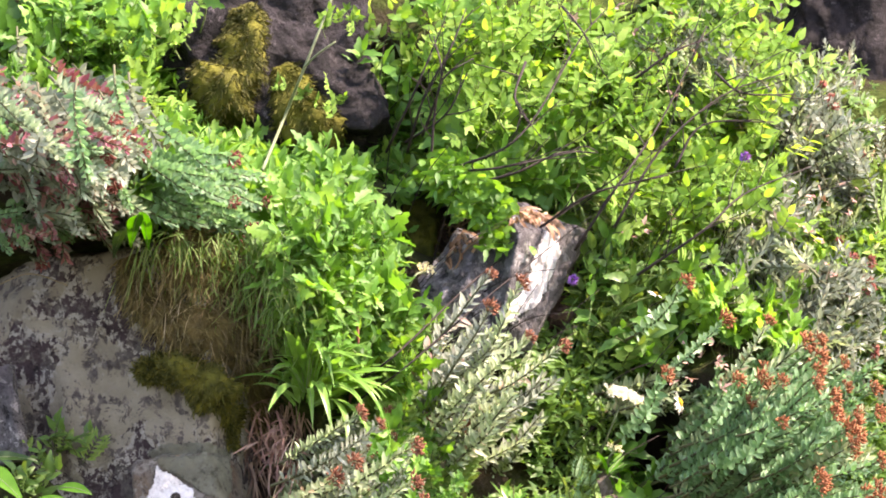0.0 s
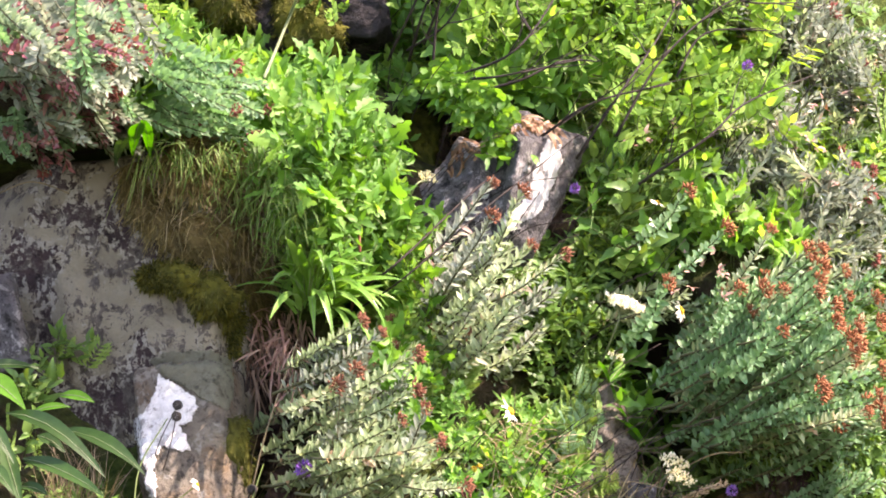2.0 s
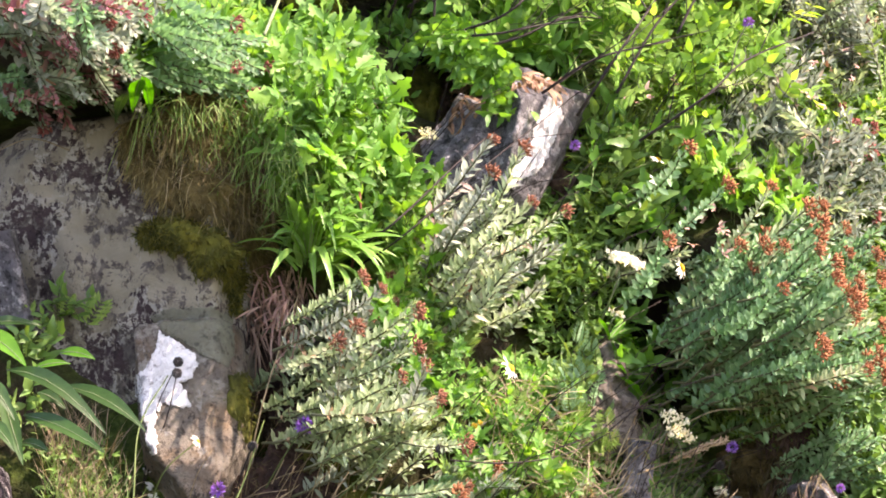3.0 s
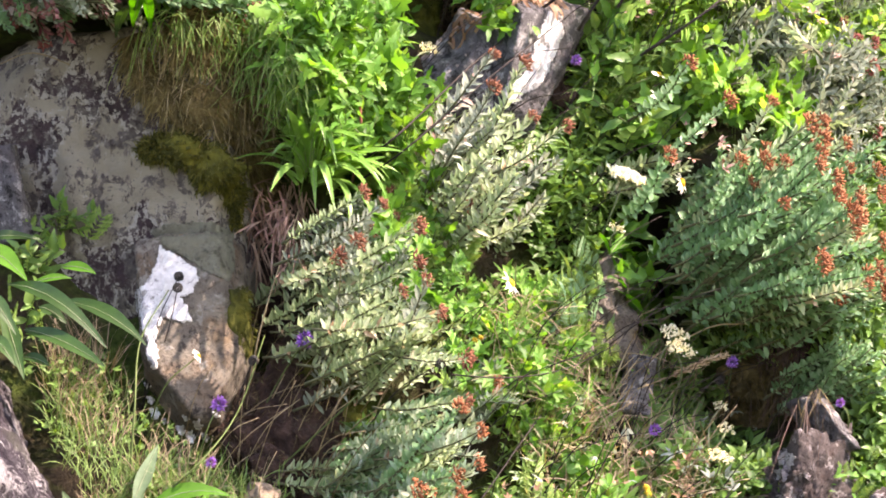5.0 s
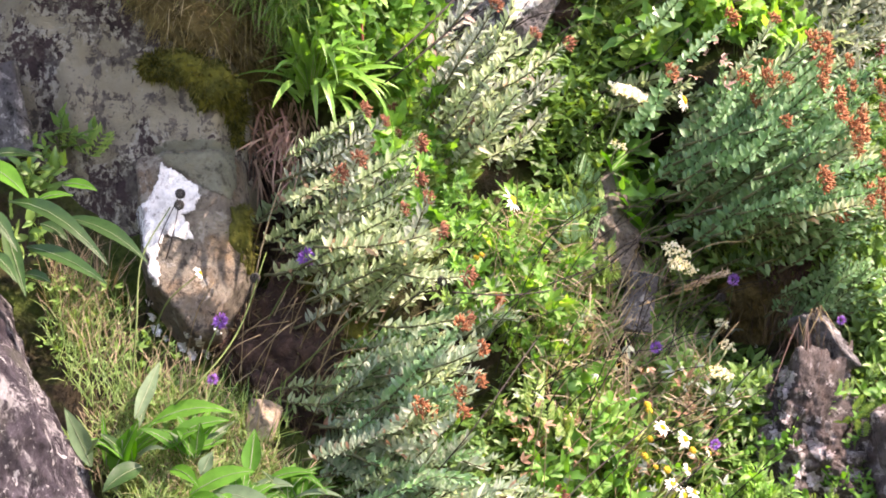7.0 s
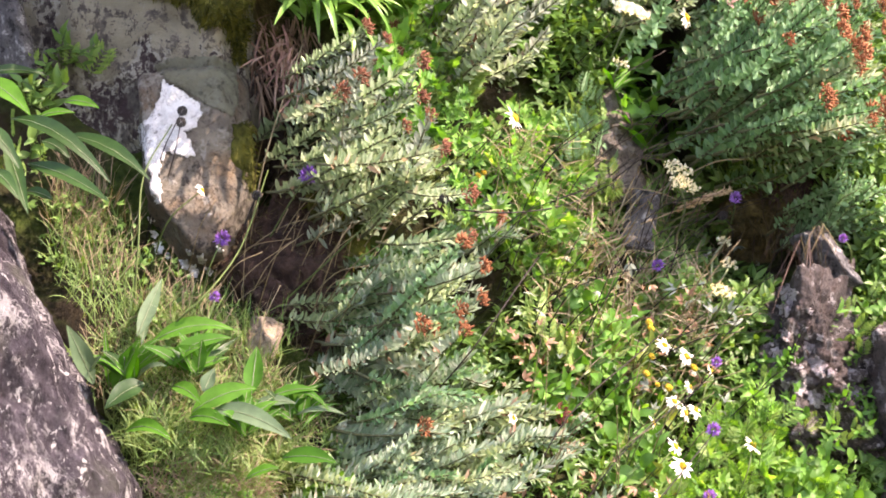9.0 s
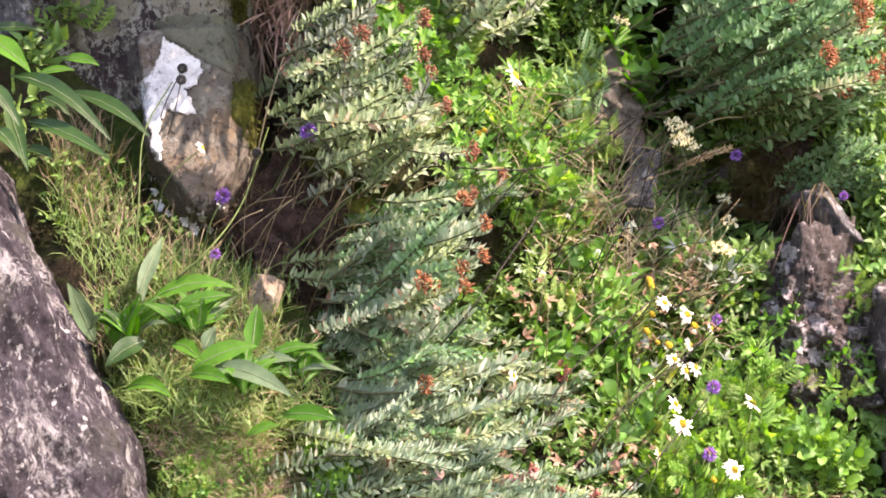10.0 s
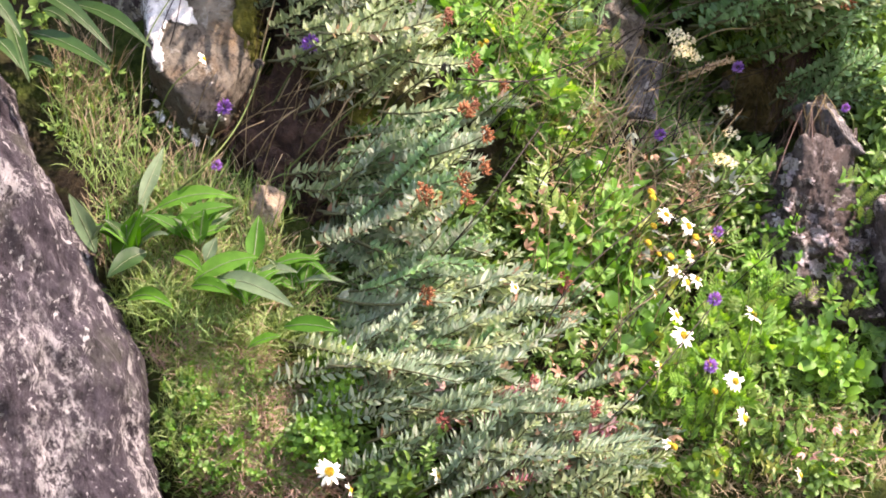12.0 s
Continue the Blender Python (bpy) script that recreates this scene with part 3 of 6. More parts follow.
# ---- shoots of roseroot: upright stem ringed with fleshy leaves ----
def shoot_mesh(name, mats, length, leaves, leaf_len, leaf_w, seed, bend=0.5, bare=0.12, lift=0.5):
    r = random.Random(seed)
    s, lf = Soup(), Soup()
    pts = []
    for i in range(8):
        t = i / 7
        pts.append(Vector((bend * length * 0.28 * t * t * r.uniform(0.9, 1.1), 0.02 * length * math.sin(5 * t + seed), length * t)))
    s.tube(pts, 0.0026, 0.0012, 4, 0)
    for i in range(leaves):
        t = bare + (0.985 - bare) * i / leaves
        k = min(6, int(t * 7))
        p = pts[k].lerp(pts[k + 1], t * 7 - k)
        w = i * 2.39996 + r.uniform(-0.25, 0.25)
        rise = r.uniform(0.0, 0.38) + 0.8 * t ** 5
        d = Vector((math.cos(w) * 0.8 + lift, math.sin(w) * 0.8, rise))
        sz = (0.62 + 0.48 * math.sin(math.pi * min(1, 0.18 + t * 0.74))) * r.uniform(0.82, 1.14)
        lf.blade(p, d, Vector((-math.cos(w) * rise, -math.sin(w) * rise + 0.75, 1)), leaf_len * sz, leaf_w * sz, 5, "leaf", 0.32, r.uniform(-0.8, 0.2), 0, 0)
    return s.mesh(name, mats[1:]), lf.mesh("leaves", mats[:1])


def head_mesh(name, mat, size, seed):
    """A seed head: a loose dome of pointed follicles."""
    r = random.Random(seed)
    s = Soup()
    for _ in range(60):
        d = Vector((r.gauss(0, 1), r.gauss(0, 1), abs(r.gauss(0.5, 0.6)))).normalized()
        c = Vector((d.x * size * 0.42, d.y * size * 0.42, d.z * size * 0.42)) * r.uniform(0.3, 1.0)
        s.drop(c, d + Vector((0, 0, 0.5)) + Vector((r.gauss(0, 0.4), r.gauss(0, 0.4), 0)), size * r.uniform(0.18, 0.34), size * 0.055, 0, 4)
    return s.mesh(name, [mat])


def shoot_set(leaf, leaves=58, ll=0.027, lw=0.0088, tag="shoot", lift=0.5):
    return [shoot_mesh(tag, [leaf, M_SHOOT], 0.2, leaves + 3 * i, ll, lw, 40 + i, bend=0.45 + 0.35 * (i % 3), lift=lift) for i in range(5)]


SH_ROSE, SH_GREEN = shoot_set(M_ROSE, 62, 0.0225, 0.0068), shoot_set(M_ROSE_G, 60, 0.019, 0.0086)
SH_GREY, SH_PINK = shoot_set(M_ROSE_GREY, 46, 0.024, 0.0074), shoot_set(M_ROSE_PINK, 38, 0.022, 0.0075)
SH_SILVER = shoot_set(M_SILVER, 64, 0.0255, 0.0064, lift=0.95)
HD_RUST = [head_mesh("seed_head", M_RUST, 0.034, i) for i in range(3)]
HD_CRIM = [head_mesh("seed_head", M_CRIMSON, 0.030, i + 5) for i in range(3)]
HD_BROWN = [head_mesh("seed_head", M_BROWNSEED, 0.030, i + 9) for i in range(3)]


def roseroot(root, spots, count, label, shoots, heads=(), head_share=0.12, bulge=0.12, sway=0.3, size=1.0, flow=(0.9, -0.6, 0.28), extra=(), extra_share=0.0, head_at=()):
    """A clump whose shoots fill the spots, all leaning along the flow away from the root."""
    base = on(*root, 0.0)
    cl = thing("roseroot_clump", base, label, "plant", "roseroot clumps on the bank")
    jobs = [(*in_spots(spots), False) for _ in range(count)] + [(u, v, 0.9, True) for u, v in head_at]
    for u, v, mid, must in jobs:
        tip = on(u, v, 0.03 + bulge * (0.25 + 0.75 * mid) * rnd.uniform(0.35, 1.0))
        if must:
            tip = on(u, v, bulge * 1.35 + 0.03)
        d = tip - base
        d.y *= 0.4
        d = d.normalized() * 0.45 + Vector(flow) + jit(sway)
        d.normalize()
        s = size * 1.15 * rnd.uniform(0.72, 1.15)
        pool = extra if extra and rnd.random() < extra_share else shoots
        m = aim(tip - d * 0.2 * s, d, math.pi + rnd.uniform(-1.0, 1.0), s)
        stem, leaves = rnd.choice(pool)
        st = part("shoot", stem, cl, m)
        tagged(part("foliage", leaves, st, m), kind="stuff")
        if heads and (must or rnd.random() < head_share):
            end = m @ Vector((st.data.vertices[31].co))
            part("seed_head", rnd.choice(heads), st, aim(end, d, rnd.uniform(0, 6.3), rnd.uniform(0.65, 1.05)), "rusty red dried seed head")
    return cl


roseroot((60, -330), [(120, -170, 120, 90), (100, -65, 130, 38), (190, -200, 60, 60), (20, -200, 50, 80), (50, -30, 70, 25), (210, -80, 45, 40), (30, 0, 60, 16), (130, -18, 60, 16)], 180, "roseroot clump with reddened shoot tips hanging over rock",
         SH_SILVER + SH_GREY + SH_GREEN[:2], HD_CRIM, 0.05, 0.30, 0.45, 0.78, (0.25, -0.55, -0.3), SH_PINK, 0.24)
roseroot((330, -330), [(370, -110, 90, 60), (430, -75, 60, 55), (330, -62, 80, 30), (400, -40, 60, 30)], 80, "fine blue-green roseroot clump on the ledge", SH_GREEN, HD_CRIM, 0.06, 0.30, 0.3, 0.75, (0.6, -0.5, -0.22))
roseroot((540, 600), [(720, 400, 80, 100), (755, 530, 80, 80), (670, 330, 70, 50), (675, 470, 60, 90)], 76, "grey-green roseroot clump rooted in a soil crevice",
         SH_ROSE, HD_BROWN, 0.02, 0.18, 0.55, 0.77, (0.9, -0.6, 0.25), SH_GREY, 0.25,
         [(650, 285), (690, 310), (604, 407), (670, 375), (750, 395), (728, 458), (790, 465), (775, 530), (812, 575), (740, 425), (805, 665)])
roseroot((590, 850), [(790, 740, 80, 100), (790, 880, 110, 80), (770, 960, 110, 70), (700, 830, 60, 90)], 100, "pale green roseroot clump with rust seed heads",
         SH_SILVER, HD_RUST, 0.02, 0.18, 0.62, 0.76, (0.9, -0.6, 0.18), SH_ROSE + SH_GREEN, 0.5, [(845, 730), (860, 780), (775, 845), (835, 822), (830, 665), (790, 790)])
roseroot((610, 1090), [(800, 1050, 130, 80), (910, 1020, 140, 90), (860, 1150, 160, 70), (720, 1090, 70, 90)], 125, "wide silvery roseroot clump on the lower bank",
         SH_SILVER, HD_CRIM, 0.03, 0.13, 0.68, 0.78, (0.9, -0.5, 0.12), SH_ROSE + SH_GREEN[:2], 0.35)
roseroot((700, 1300), [(900, 1250, 180, 80), (1040, 1190, 140, 90), (1000, 1300, 180, 60), (1130, 1290, 90, 60)], 125, "silvery roseroot carpet with a few red leaves",
         SH_SILVER + SH_SILVER + SH_ROSE, HD_CRIM, 0.03, 0.12, 0.68, 0.76, (0.9, -0.5, 0.15), SH_PINK + SH_ROSE, 0.14)
roseroot((800, 330), [(880, 175, 80, 80), (860, 265, 70, 80), (930, 280, 80, 60), (820, 190, 40, 60)], 90, "greyish pink-tinged roseroot clump below a pale rock",
         SH_GREY + SH_ROSE[:2], HD_BROWN, 0.03, 0.24, 0.3, 0.8, (0.75, -0.6, 0.4), SH_ROSE, 0.4, [(875, 62), (872, 112), (972, 92), (960, 155), (1000, 180)])
roseroot((1290, 440), [(1450, 290, 140, 120), (1455, 410, 110, 90), (1525, 410, 75, 120), (1380, 250, 70, 60)], 200, "large dense roseroot clump rich in rust seed heads",
         SH_GREEN, HD_RUST, 0.09, 0.18, 0.34, 0.86, (0.8, -0.65, 0.2), SH_ROSE, 0.15,
         [(1430, 180), (1465, 165), (1480, 200), (1495, 225), (1475, 250), (1505, 245), (1430, 345), (1500, 330), (1530, 310), (1545, 340), (1520, 380),
          (1525, 450), (1550, 430), (1550, 380), (1240, 240), (1340, 228), (1300, 122), (1266, 60), (1388, 135), (1460, 420), (1560, 300), (1490, 410), (1510, 320), (1490, 235), (1470, 280), (1555, 455)])
roseroot((1360, 130), [(1470, -30, 110, 130), (1530, 90, 60, 120), (1400, -80, 70, 70), (1350, 0, 50, 60)], 170, "pale grey roseroot clump in full sun", SH_GREY, HD_CRIM, 0.06, 0.13, 0.9, 0.75, (0.3, -0.4, 0.4), SH_ROSE, 0.15)
roseroot((1480, -150), [(1440, -290, 90, 80), (1530, -230, 50, 90), (1230, -400, 110, 60), (1480, -365, 60, 40)], 140, "sunny roseroot clump with reddish tips on the bank's brow", SH_GREY, HD_CRIM, 0.10, 0.16, 0.7, 0.7, (0.3, -0.4, 0.4), SH_ROSE, 0.3)
roseroot((850, 640), [(880, 590, 30, 60), (905, 520, 25, 40), (900, 660, 40, 30)], 18, "few silvery roseroot shoots among lime leaves", SH_SILVER, HD_RUST, 0.1, 0.12, 0.7, 0.6, (0.8, -0.6, 0.3))
roseroot((1130, 250), [(1215, 222, 14, 8), (1230, 268, 14, 12)], 7, "few roseroot shoots reaching over the dark crevice", SH_ROSE, (), 0, 0.08, 0.08, 0.72, (0.95, -0.2, 0.05))
roseroot((1520, 620), [(1540, 580, 60, 80)], 24, "small green roseroot clump at the bank's edge", SH_GREEN, (), 0, 0.06, 0.4, 0.7)


# ---- leafy herbs ----
def palm_leaf(name, mat, lobes, size, seed, teeth=0.30, broad=0.52):
    """A stalked leaf with toothed leaflets spread like a hand."""
    r = random.Random(seed)
    s = Soup()
    stalk = curve([(0, 0, 0), (0, 0.012, size * 0.6), (0, 0.0, size * 1.1)], 3)
    s.tube(stalk, 0.0016, 0.0011, 4, 1)
    top = stalk[-1]
    for i in range(lobes):
        w = (i - (lobes - 1) / 2) * 2.5 / max(1, lobes - 1)
        d = Vector((math.sin(w), -0.45 + 0.2 * r.random(), math.cos(w) * 0.8))
        ln = size * (1.0 - 0.22 * abs(w) / 1.2) * r.uniform(0.85, 1.12)
        s.blade(top, d, Vector((0, -0.75, 0.65)), ln, ln * broad, 8, "lance", 0.22, r.uniform(0.4, 1.0), teeth, 0)
    return s.mesh(name, [mat, M_STEM])


def cut_leaf(name, mat, size, seed):
    """A stalked round leaf cut into lobes, each lobe split in three."""
    r = random.Random(seed)
    s = Soup()
    stalk = curve([(0, 0, 0), (0, 0.012, size * 0.5), (0, 0.0, size * 0.9)], 3)
    s.tube(stalk, 0.0015, 0.0010, 4, 1)
    top, up = stalk[-1], Vector((0, -0.75, 0.65))
    for i in range(5):
        w = (i - 2) * 0.85
        d = Vector((math.sin(w), -0.4 + 0.25 * r.random(), math.cos(w) * 0.8)).normalized()
        ln = size * (1.0 - 0.15 * abs(i - 2)) * r.uniform(0.85, 1.1)
        s.blade(top, d, up, ln, ln * 0.34, 6, "lance", 0.2, r.uniform(0.2, 0.7), 0.12, 0)
        side = d.cross(up).normalized()
        for sd in (-1, 1):
            s.blade(top + d * ln * 0.42, d + side * 0.62 * sd, up, ln * 0.5, ln * 0.2, 4, "lance", 0.2, r.uniform(0.1, 0.5), 0, 0)
    return s.mesh(name, [mat, M_STEM])


def pinnate_leaf(name, mat, pairs, length, leaf, seed, width=0.5, shape="oval"):
    """A leaf with paired leaflets on a thin rib."""
    r = random.Random(seed)
    s = Soup()
    rib = curve([(0, 0, 0), (0, -0.08 * length, length * 0.5), (0, -0.28 * length, length * 0.95)], 4)
    s.tube(rib, 0.0011, 0.0006, 4, 1)
    for i in range(pairs):
        t = 0.22 + 0.75 * i / pairs
        k = min(len(rib) - 2, int(t * (len(rib) - 1)))
        for sd in (-1, 1):
            d = Vector((sd, -0.15 * r.random(), 0.55))
            s.blade(rib[k], d, Vector((0, -0.8, 0.5)), leaf * r.uniform(0.8, 1.15), leaf * width, 4, shape, 0.2, r.uniform(0.1, 0.6), 0, 0)
    s.blade(rib[-1], Vector((0, -0.3, 1)), Vector((0, -0.8, 0.5)), leaf * 1.1, leaf * width * 1.1, 4, shape, 0.2, 0.3, 0, 0)
    return s.mesh(name, [mat, M_STEM])


def spray(name, mat, size, seed, n=7, width=0.42, shape="lance", teeth=0.0):
    """A leafy sprig: simple leaves along a stalk."""
    r = random.Random(seed)
    s = Soup()
    st = curve([(0, 0, 0), (0.02 * r.uniform(-1, 1), -0.01, size * 0.6), (0.05 * r.uniform(-1, 1), -0.03, size * 1.15)], 4)
    s.tube(st, 0.0018, 0.0008, 4, 1)
    for i in range(n):
        k = 1 + int(i * (len(st) - 2) / n)
        w = i * 2.4 + r.uniform(-0.4, 0.4)
        d = Vector((math.cos(w), -0.35 + 0.5 * math.sin(w), 0.5 + 0.4 * r.random()))
        ln = size * r.uniform(0.45, 0.75)
        s.blade(st[k], d, Vector((0, -0.5, 0.85)), ln, ln * width, 6, shape, 0.25, r.uniform(0.3, 1.0), teeth, 0)
    s.blade(st[-1], Vector((0, -0.3, 1)), Vector((0, -0.8, 0.5)), size * 0.55, size * 0.55 * width, 6, shape, 0.25, 0.5, teeth, 0)
    return s.mesh(name, [mat, M_STEM])


def feather(name, mat, length, seed):
    """A finely cut leaf."""
    r = random.Random(seed)
    s = Soup()
    rib = curve([(0, 0, 0), (0, -0.08 * length, length * 0.5), (0, -0.3 * length, length)], 4)
    s.tube(rib, 0.0011, 0.0006, 4, 1)
    for i in range(9):
        k = min(len(rib) - 2, int((0.15 + 0.8 * i / 9) * (len(rib) - 1)))
        ln = length * 0.42 * math.sin(math.pi * (0.2 + 0.7 * i / 9))
        for sd in (-1, 1):
            d = Vector((sd, -0.2, 0.7))
            s.blade(rib[k], d, Vector((0, -0.8, 0.5)), ln, ln * 0.2, 3, "lance", 0.2, 0.3, 0, 0)
            for q in (0.35, 0.6):
                s.blade(rib[k] + d.normalized() * ln * q, Vector((sd * 0.3, -0.2, 1)), Vector((0, -0.8, 0.5)), ln * 0.5, ln * 0.16, 3, "lance", 0.2, 0.3, 0, 0)
    return s.mesh(name, [mat, M_STEM])


def herb(kind_name, root, spots, count, label, meshes, piece="leaf", bulge=0.1, up=0.7, spread=0.6, size=1.0, category="plant", group="", lift=0.02, facing=0.5):
    """A plant whose leaves fill the spots, each turned mostly to the light and the open."""
    base = on(*root, 0.0)
    pl = thing(kind_name, base, label, category, group)
    for _ in range(count):
        u, v, mid = in_spots(spots)
        tip = on(u, v, lift + bulge * (0.2 + 0.8 * mid) * rnd.uniform(0.3, 1.0))
        d = (tip - base).normalized() * 0.5 + Vector((0, -0.45, up)) + jit(spread)
        me = rnd.choice(meshes)
        s = size * rnd.uniform(0.7, 1.25)
        d.normalize()
        face = Vector((0.25, -1, 0.3)) + jit(facing)
        part(piece, me, pl, aim(tip - d * 0.05 * s, d, rnd.uniform(-0.5, 0.5), s, face.normalized()))
    return pl


PALM = [palm_leaf("leaf", M_HERB, 3 + 2 * (i % 2), 0.060 + 0.006 * i, i) for i in range(4)]
PALM_L = [palm_leaf("leaf", M_LIME, 3 + 2 * (i % 2), 0.058 + 0.005 * i, i + 10) for i in range(4)]
CUT_L = [cut_leaf("leaf", M_LIME, 0.050 + 0.007 * i, i + 60) for i in range(4)]
CUT_H = [cut_leaf("leaf", M_HERB, 0.046 + 0.007 * i, i + 80) for i in range(4)]
FEATH_G = [feather("leaf", M_ROSE_G, 0.075, i + 40) for i in range(3)]
SPRAY = [spray("leafy_stem", M_HERB, 0.066, i, 9, 0.40, "lance", 0.2) for i in range(4)]
SPRAY_D = [spray("leafy_stem", M_DARKLEAF, 0.07, i, 7, 0.4) for i in range(4)]
PINN = [pinnate_leaf("leaf", M_SHRUB, 4, 0.085, 0.027, i, 0.52, "lance") for i in range(4)]
PINN_D = [pinnate_leaf("leaf", M_DARKLEAF, 4, 0.085, 0.026, i, 0.5, "lance") for i in range(3)]
PALM_S = [palm_leaf("leaf", M_SHRUB, 5, 0.034 + 0.004 * i, i + 30, 0.3, 0.42) for i in range(4)]
FEATH = [feather("leaf", M_FEATHER, 0.085, i) for i in range(4)]
FEATH_L = [feather("leaf", M_LIME, 0.085, i + 20) for i in range(4)]
YELLOWING = [spray("leafy_stem", M_YELLOWING, 0.06, i, 6, 0.36) for i in range(3)]
OVAL_D = [spray("leafy_stem", M_DARKLEAF, 0.05, i + 30, 9, 0.6, "oval") for i in range(4)]
OVAL_L = [spray("leafy_stem", M_LIME, 0.05, i + 50, 9, 0.6, "oval") for i in range(4)]
OVAL = [spray("leafy_stem", M_HERB, 0.05, i + 20, 8, 0.62, "oval") for i in range(4)]

herb("green_herb", (150, -300), [(130, -430, 110, 60), (60, -350, 70, 70), (230, -400, 40, 40)], 130, "lush bright green herb with rounded toothed leaves", PALM + PALM_L + SPRAY, bulge=0.14, size=0.62, facing=0.8)
herb("green_herb", (330, -180), [(330, -250, 90, 60), (410, -200, 60, 40)], 95, "sunlit yellow-green herb trailing over the ledge", PALM_L + SPRAY + PINN, bulge=0.14, size=0.55, facing=0.8, spread=0.8)
herb("lobed_herb", (600, -100), [(610, -165, 80, 35), (560, -80, 110, 70), (620, -20, 90, 80), (540, 40, 60, 55), (490, -30, 60, 50), (570, 100, 70, 50), (620, 150, 50, 50)], 300, "bright green herb with large lobed leaves", PALM + PALM_L[:2] + SPRAY + SPRAY, bulge=0.20, size=0.62, facing=0.8, spread=0.8)
herb("lobed_herb", (700, 200), [(640, 60, 80, 60), (720, 130, 75, 70), (730, 230, 70, 110), (740, 330, 60, 60)], 150, "bright green herb with soft lobed leaves", PALM + PALM_L + SPRAY + PINN, bulge=0.12, size=0.62, facing=0.8, spread=0.8)
herb("lime_herb", (940, 620), [(960, 540, 100, 80), (900, 480, 80, 60), (980, 640, 90, 70), (880, 600, 60, 50)], 140, "lime-green herb with cut leaves in sun", CUT_L + CUT_H + CUT_H + FEATH[:2] + SPRAY[:2] + OVAL[:1], bulge=0.17, spread=0.9, size=0.62, facing=0.9)
herb("lime_herb", (1320, 160), [(1330, 90, 100, 60), (1270, 40, 60, 50), (1390, 140, 50, 40)], 75, "lime-green lobed herb over a roseroot clump", PALM_L, bulge=0.17, size=0.66, facing=0.8)
herb("dark_herb", (1120, 60), [(1100, 20, 100, 80), (1150, 120, 90, 70)], 55, "deep green herb in half shade", SPRAY_D + PINN_D + SPRAY, bulge=0.09)
herb("dark_herb", (680, -170), [(680, -250, 70, 110), (640, -330, 60, 80), (720, -180, 60, 60)], 60, "dark green leafy stems in shade", SPRAY_D + SPRAY + PINN, bulge=0.10)
herb("leafy_herb", (1100, 430), [(1110, 390, 40, 60), (1130, 450, 30, 40)], 16, "smooth green leaves beside a dark crevice", SPRAY, bulge=0.12)
herb("trailing_herb", (1230, 640), [(1190, 600, 90, 90), (1290, 740, 80, 60), (1200, 720, 80, 60)], 60, "small-leaved trailing herb in shade", OVAL_D + SPRAY_D, bulge=0.07, size=0.62)
herb("feathery_herb", (1280, 1080), [(1290, 1030, 110, 90), (1230, 1130, 90, 80), (1350, 960, 60, 50)], 120, "bright green cut daisy foliage", FEATH_L + FEATH_L + CUT_L[:2] + FEATH[:2], bulge=0.11, size=0.75, facing=0.8, spread=0.8)
herb("feathery_herb", (1100, 900), [(1060, 880, 130, 90), (1140, 1000, 80, 80), (1010, 800, 100, 70)], 80, "feathery yellowing foliage between the flowers", FEATH + YELLOWING + OVAL + SPRAY + CUT_L[:2], bulge=0.09, size=0.75)
herb("round_leaf_herb", (1470, 1130), [(1480, 1090, 60, 45), (1430, 1060, 50, 30)], 30, "light green herb with rounded leaves", OVAL_L + SPRAY[:1] + FEATH_L, bulge=0.09, size=0.8)
herb("cut_leaf_herb", (680, 330), [(740, 290, 70, 60), (790, 340, 50, 60)], 40, "bright green finely cut leaves", FEATH, bulge=0.1)
herb("small_leaf_herb", (590, 1170), [(590, 1130, 60, 80), (560, 1230, 60, 60), (620, 1090, 30, 50)], 190, "fresh small-leaved herb beside roseroot", OVAL_L + OVAL_D[:1], bulge=0.06, size=0.36)
herb("low_herb", (340, 1190), [(310, 1200, 60, 90), (340, 1270, 80, 60), (420, 1260, 110, 70), (390, 1130, 90, 50)], 230, "low dark herbs and moss on the turf", OVAL + OVAL_D[:2] + FEATH_L + FEATH, bulge=0.012, lift=0.014, size=0.26)
herb("low_herb", (1400, 1250), [(1380, 1260, 180, 80), (1200, 1290, 120, 50)], 110, "low drying herbs on the lower bank", YELLOWING + FEATH + FEATH_L + OVAL_D, bulge=0.04, size=0.55)
herb("outcrop_herb", (1400, 900), [(1350, 900, 50, 80), (1480, 800, 40, 60), (1400, 780, 40, 40), (1440, 960, 70, 50), (1540, 800, 30, 80), (1500, 960, 50, 60), (1380, 830, 40, 60)], 70, "small herbs rooted on the outcrop", OVAL + FEATH + SPRAY, bulge=0.05, lift=0.05, size=0.5)
herb("rock_face_herb", (1050, 470), [(1030, 420, 30, 40), (1045, 540, 40, 40), (1010, 480, 30, 70), (1085, 430, 20, 30)], 46, "fine green leaves over a rock face", FEATH, bulge=0.05, lift=0.05, size=0.7)
herb("shade_herb", (700, 1330), [(690, 1290, 70, 40), (740, 1250, 50, 40), (650, 1330, 60, 30)], 34, "dark green leaves in shade at the clump's foot", SPRAY_D, bulge=0.06, lift=0.03, size=0.55)
herb("feathery_herb", (1020, 440), [(1030, 400, 34, 50), (1000, 470, 30, 60), (1060, 470, 20, 50)], 34, "fine grey-green cut leaves over a rock face", FEATH_G, bulge=0.06, lift=0.06, size=0.6)
herb("cut_leaf_herb", (760, 420), [(745, 400, 60, 60), (800, 450, 50, 70), (700, 330, 60, 40), (820, 540, 30, 50)], 46, "bright green leaves pushing through roseroot shoots", CUT_H + PALM[:2] + SPRAY[:2], bulge=0.07, lift=0.15, size=0.5, facing=0.8, spread=0.8)
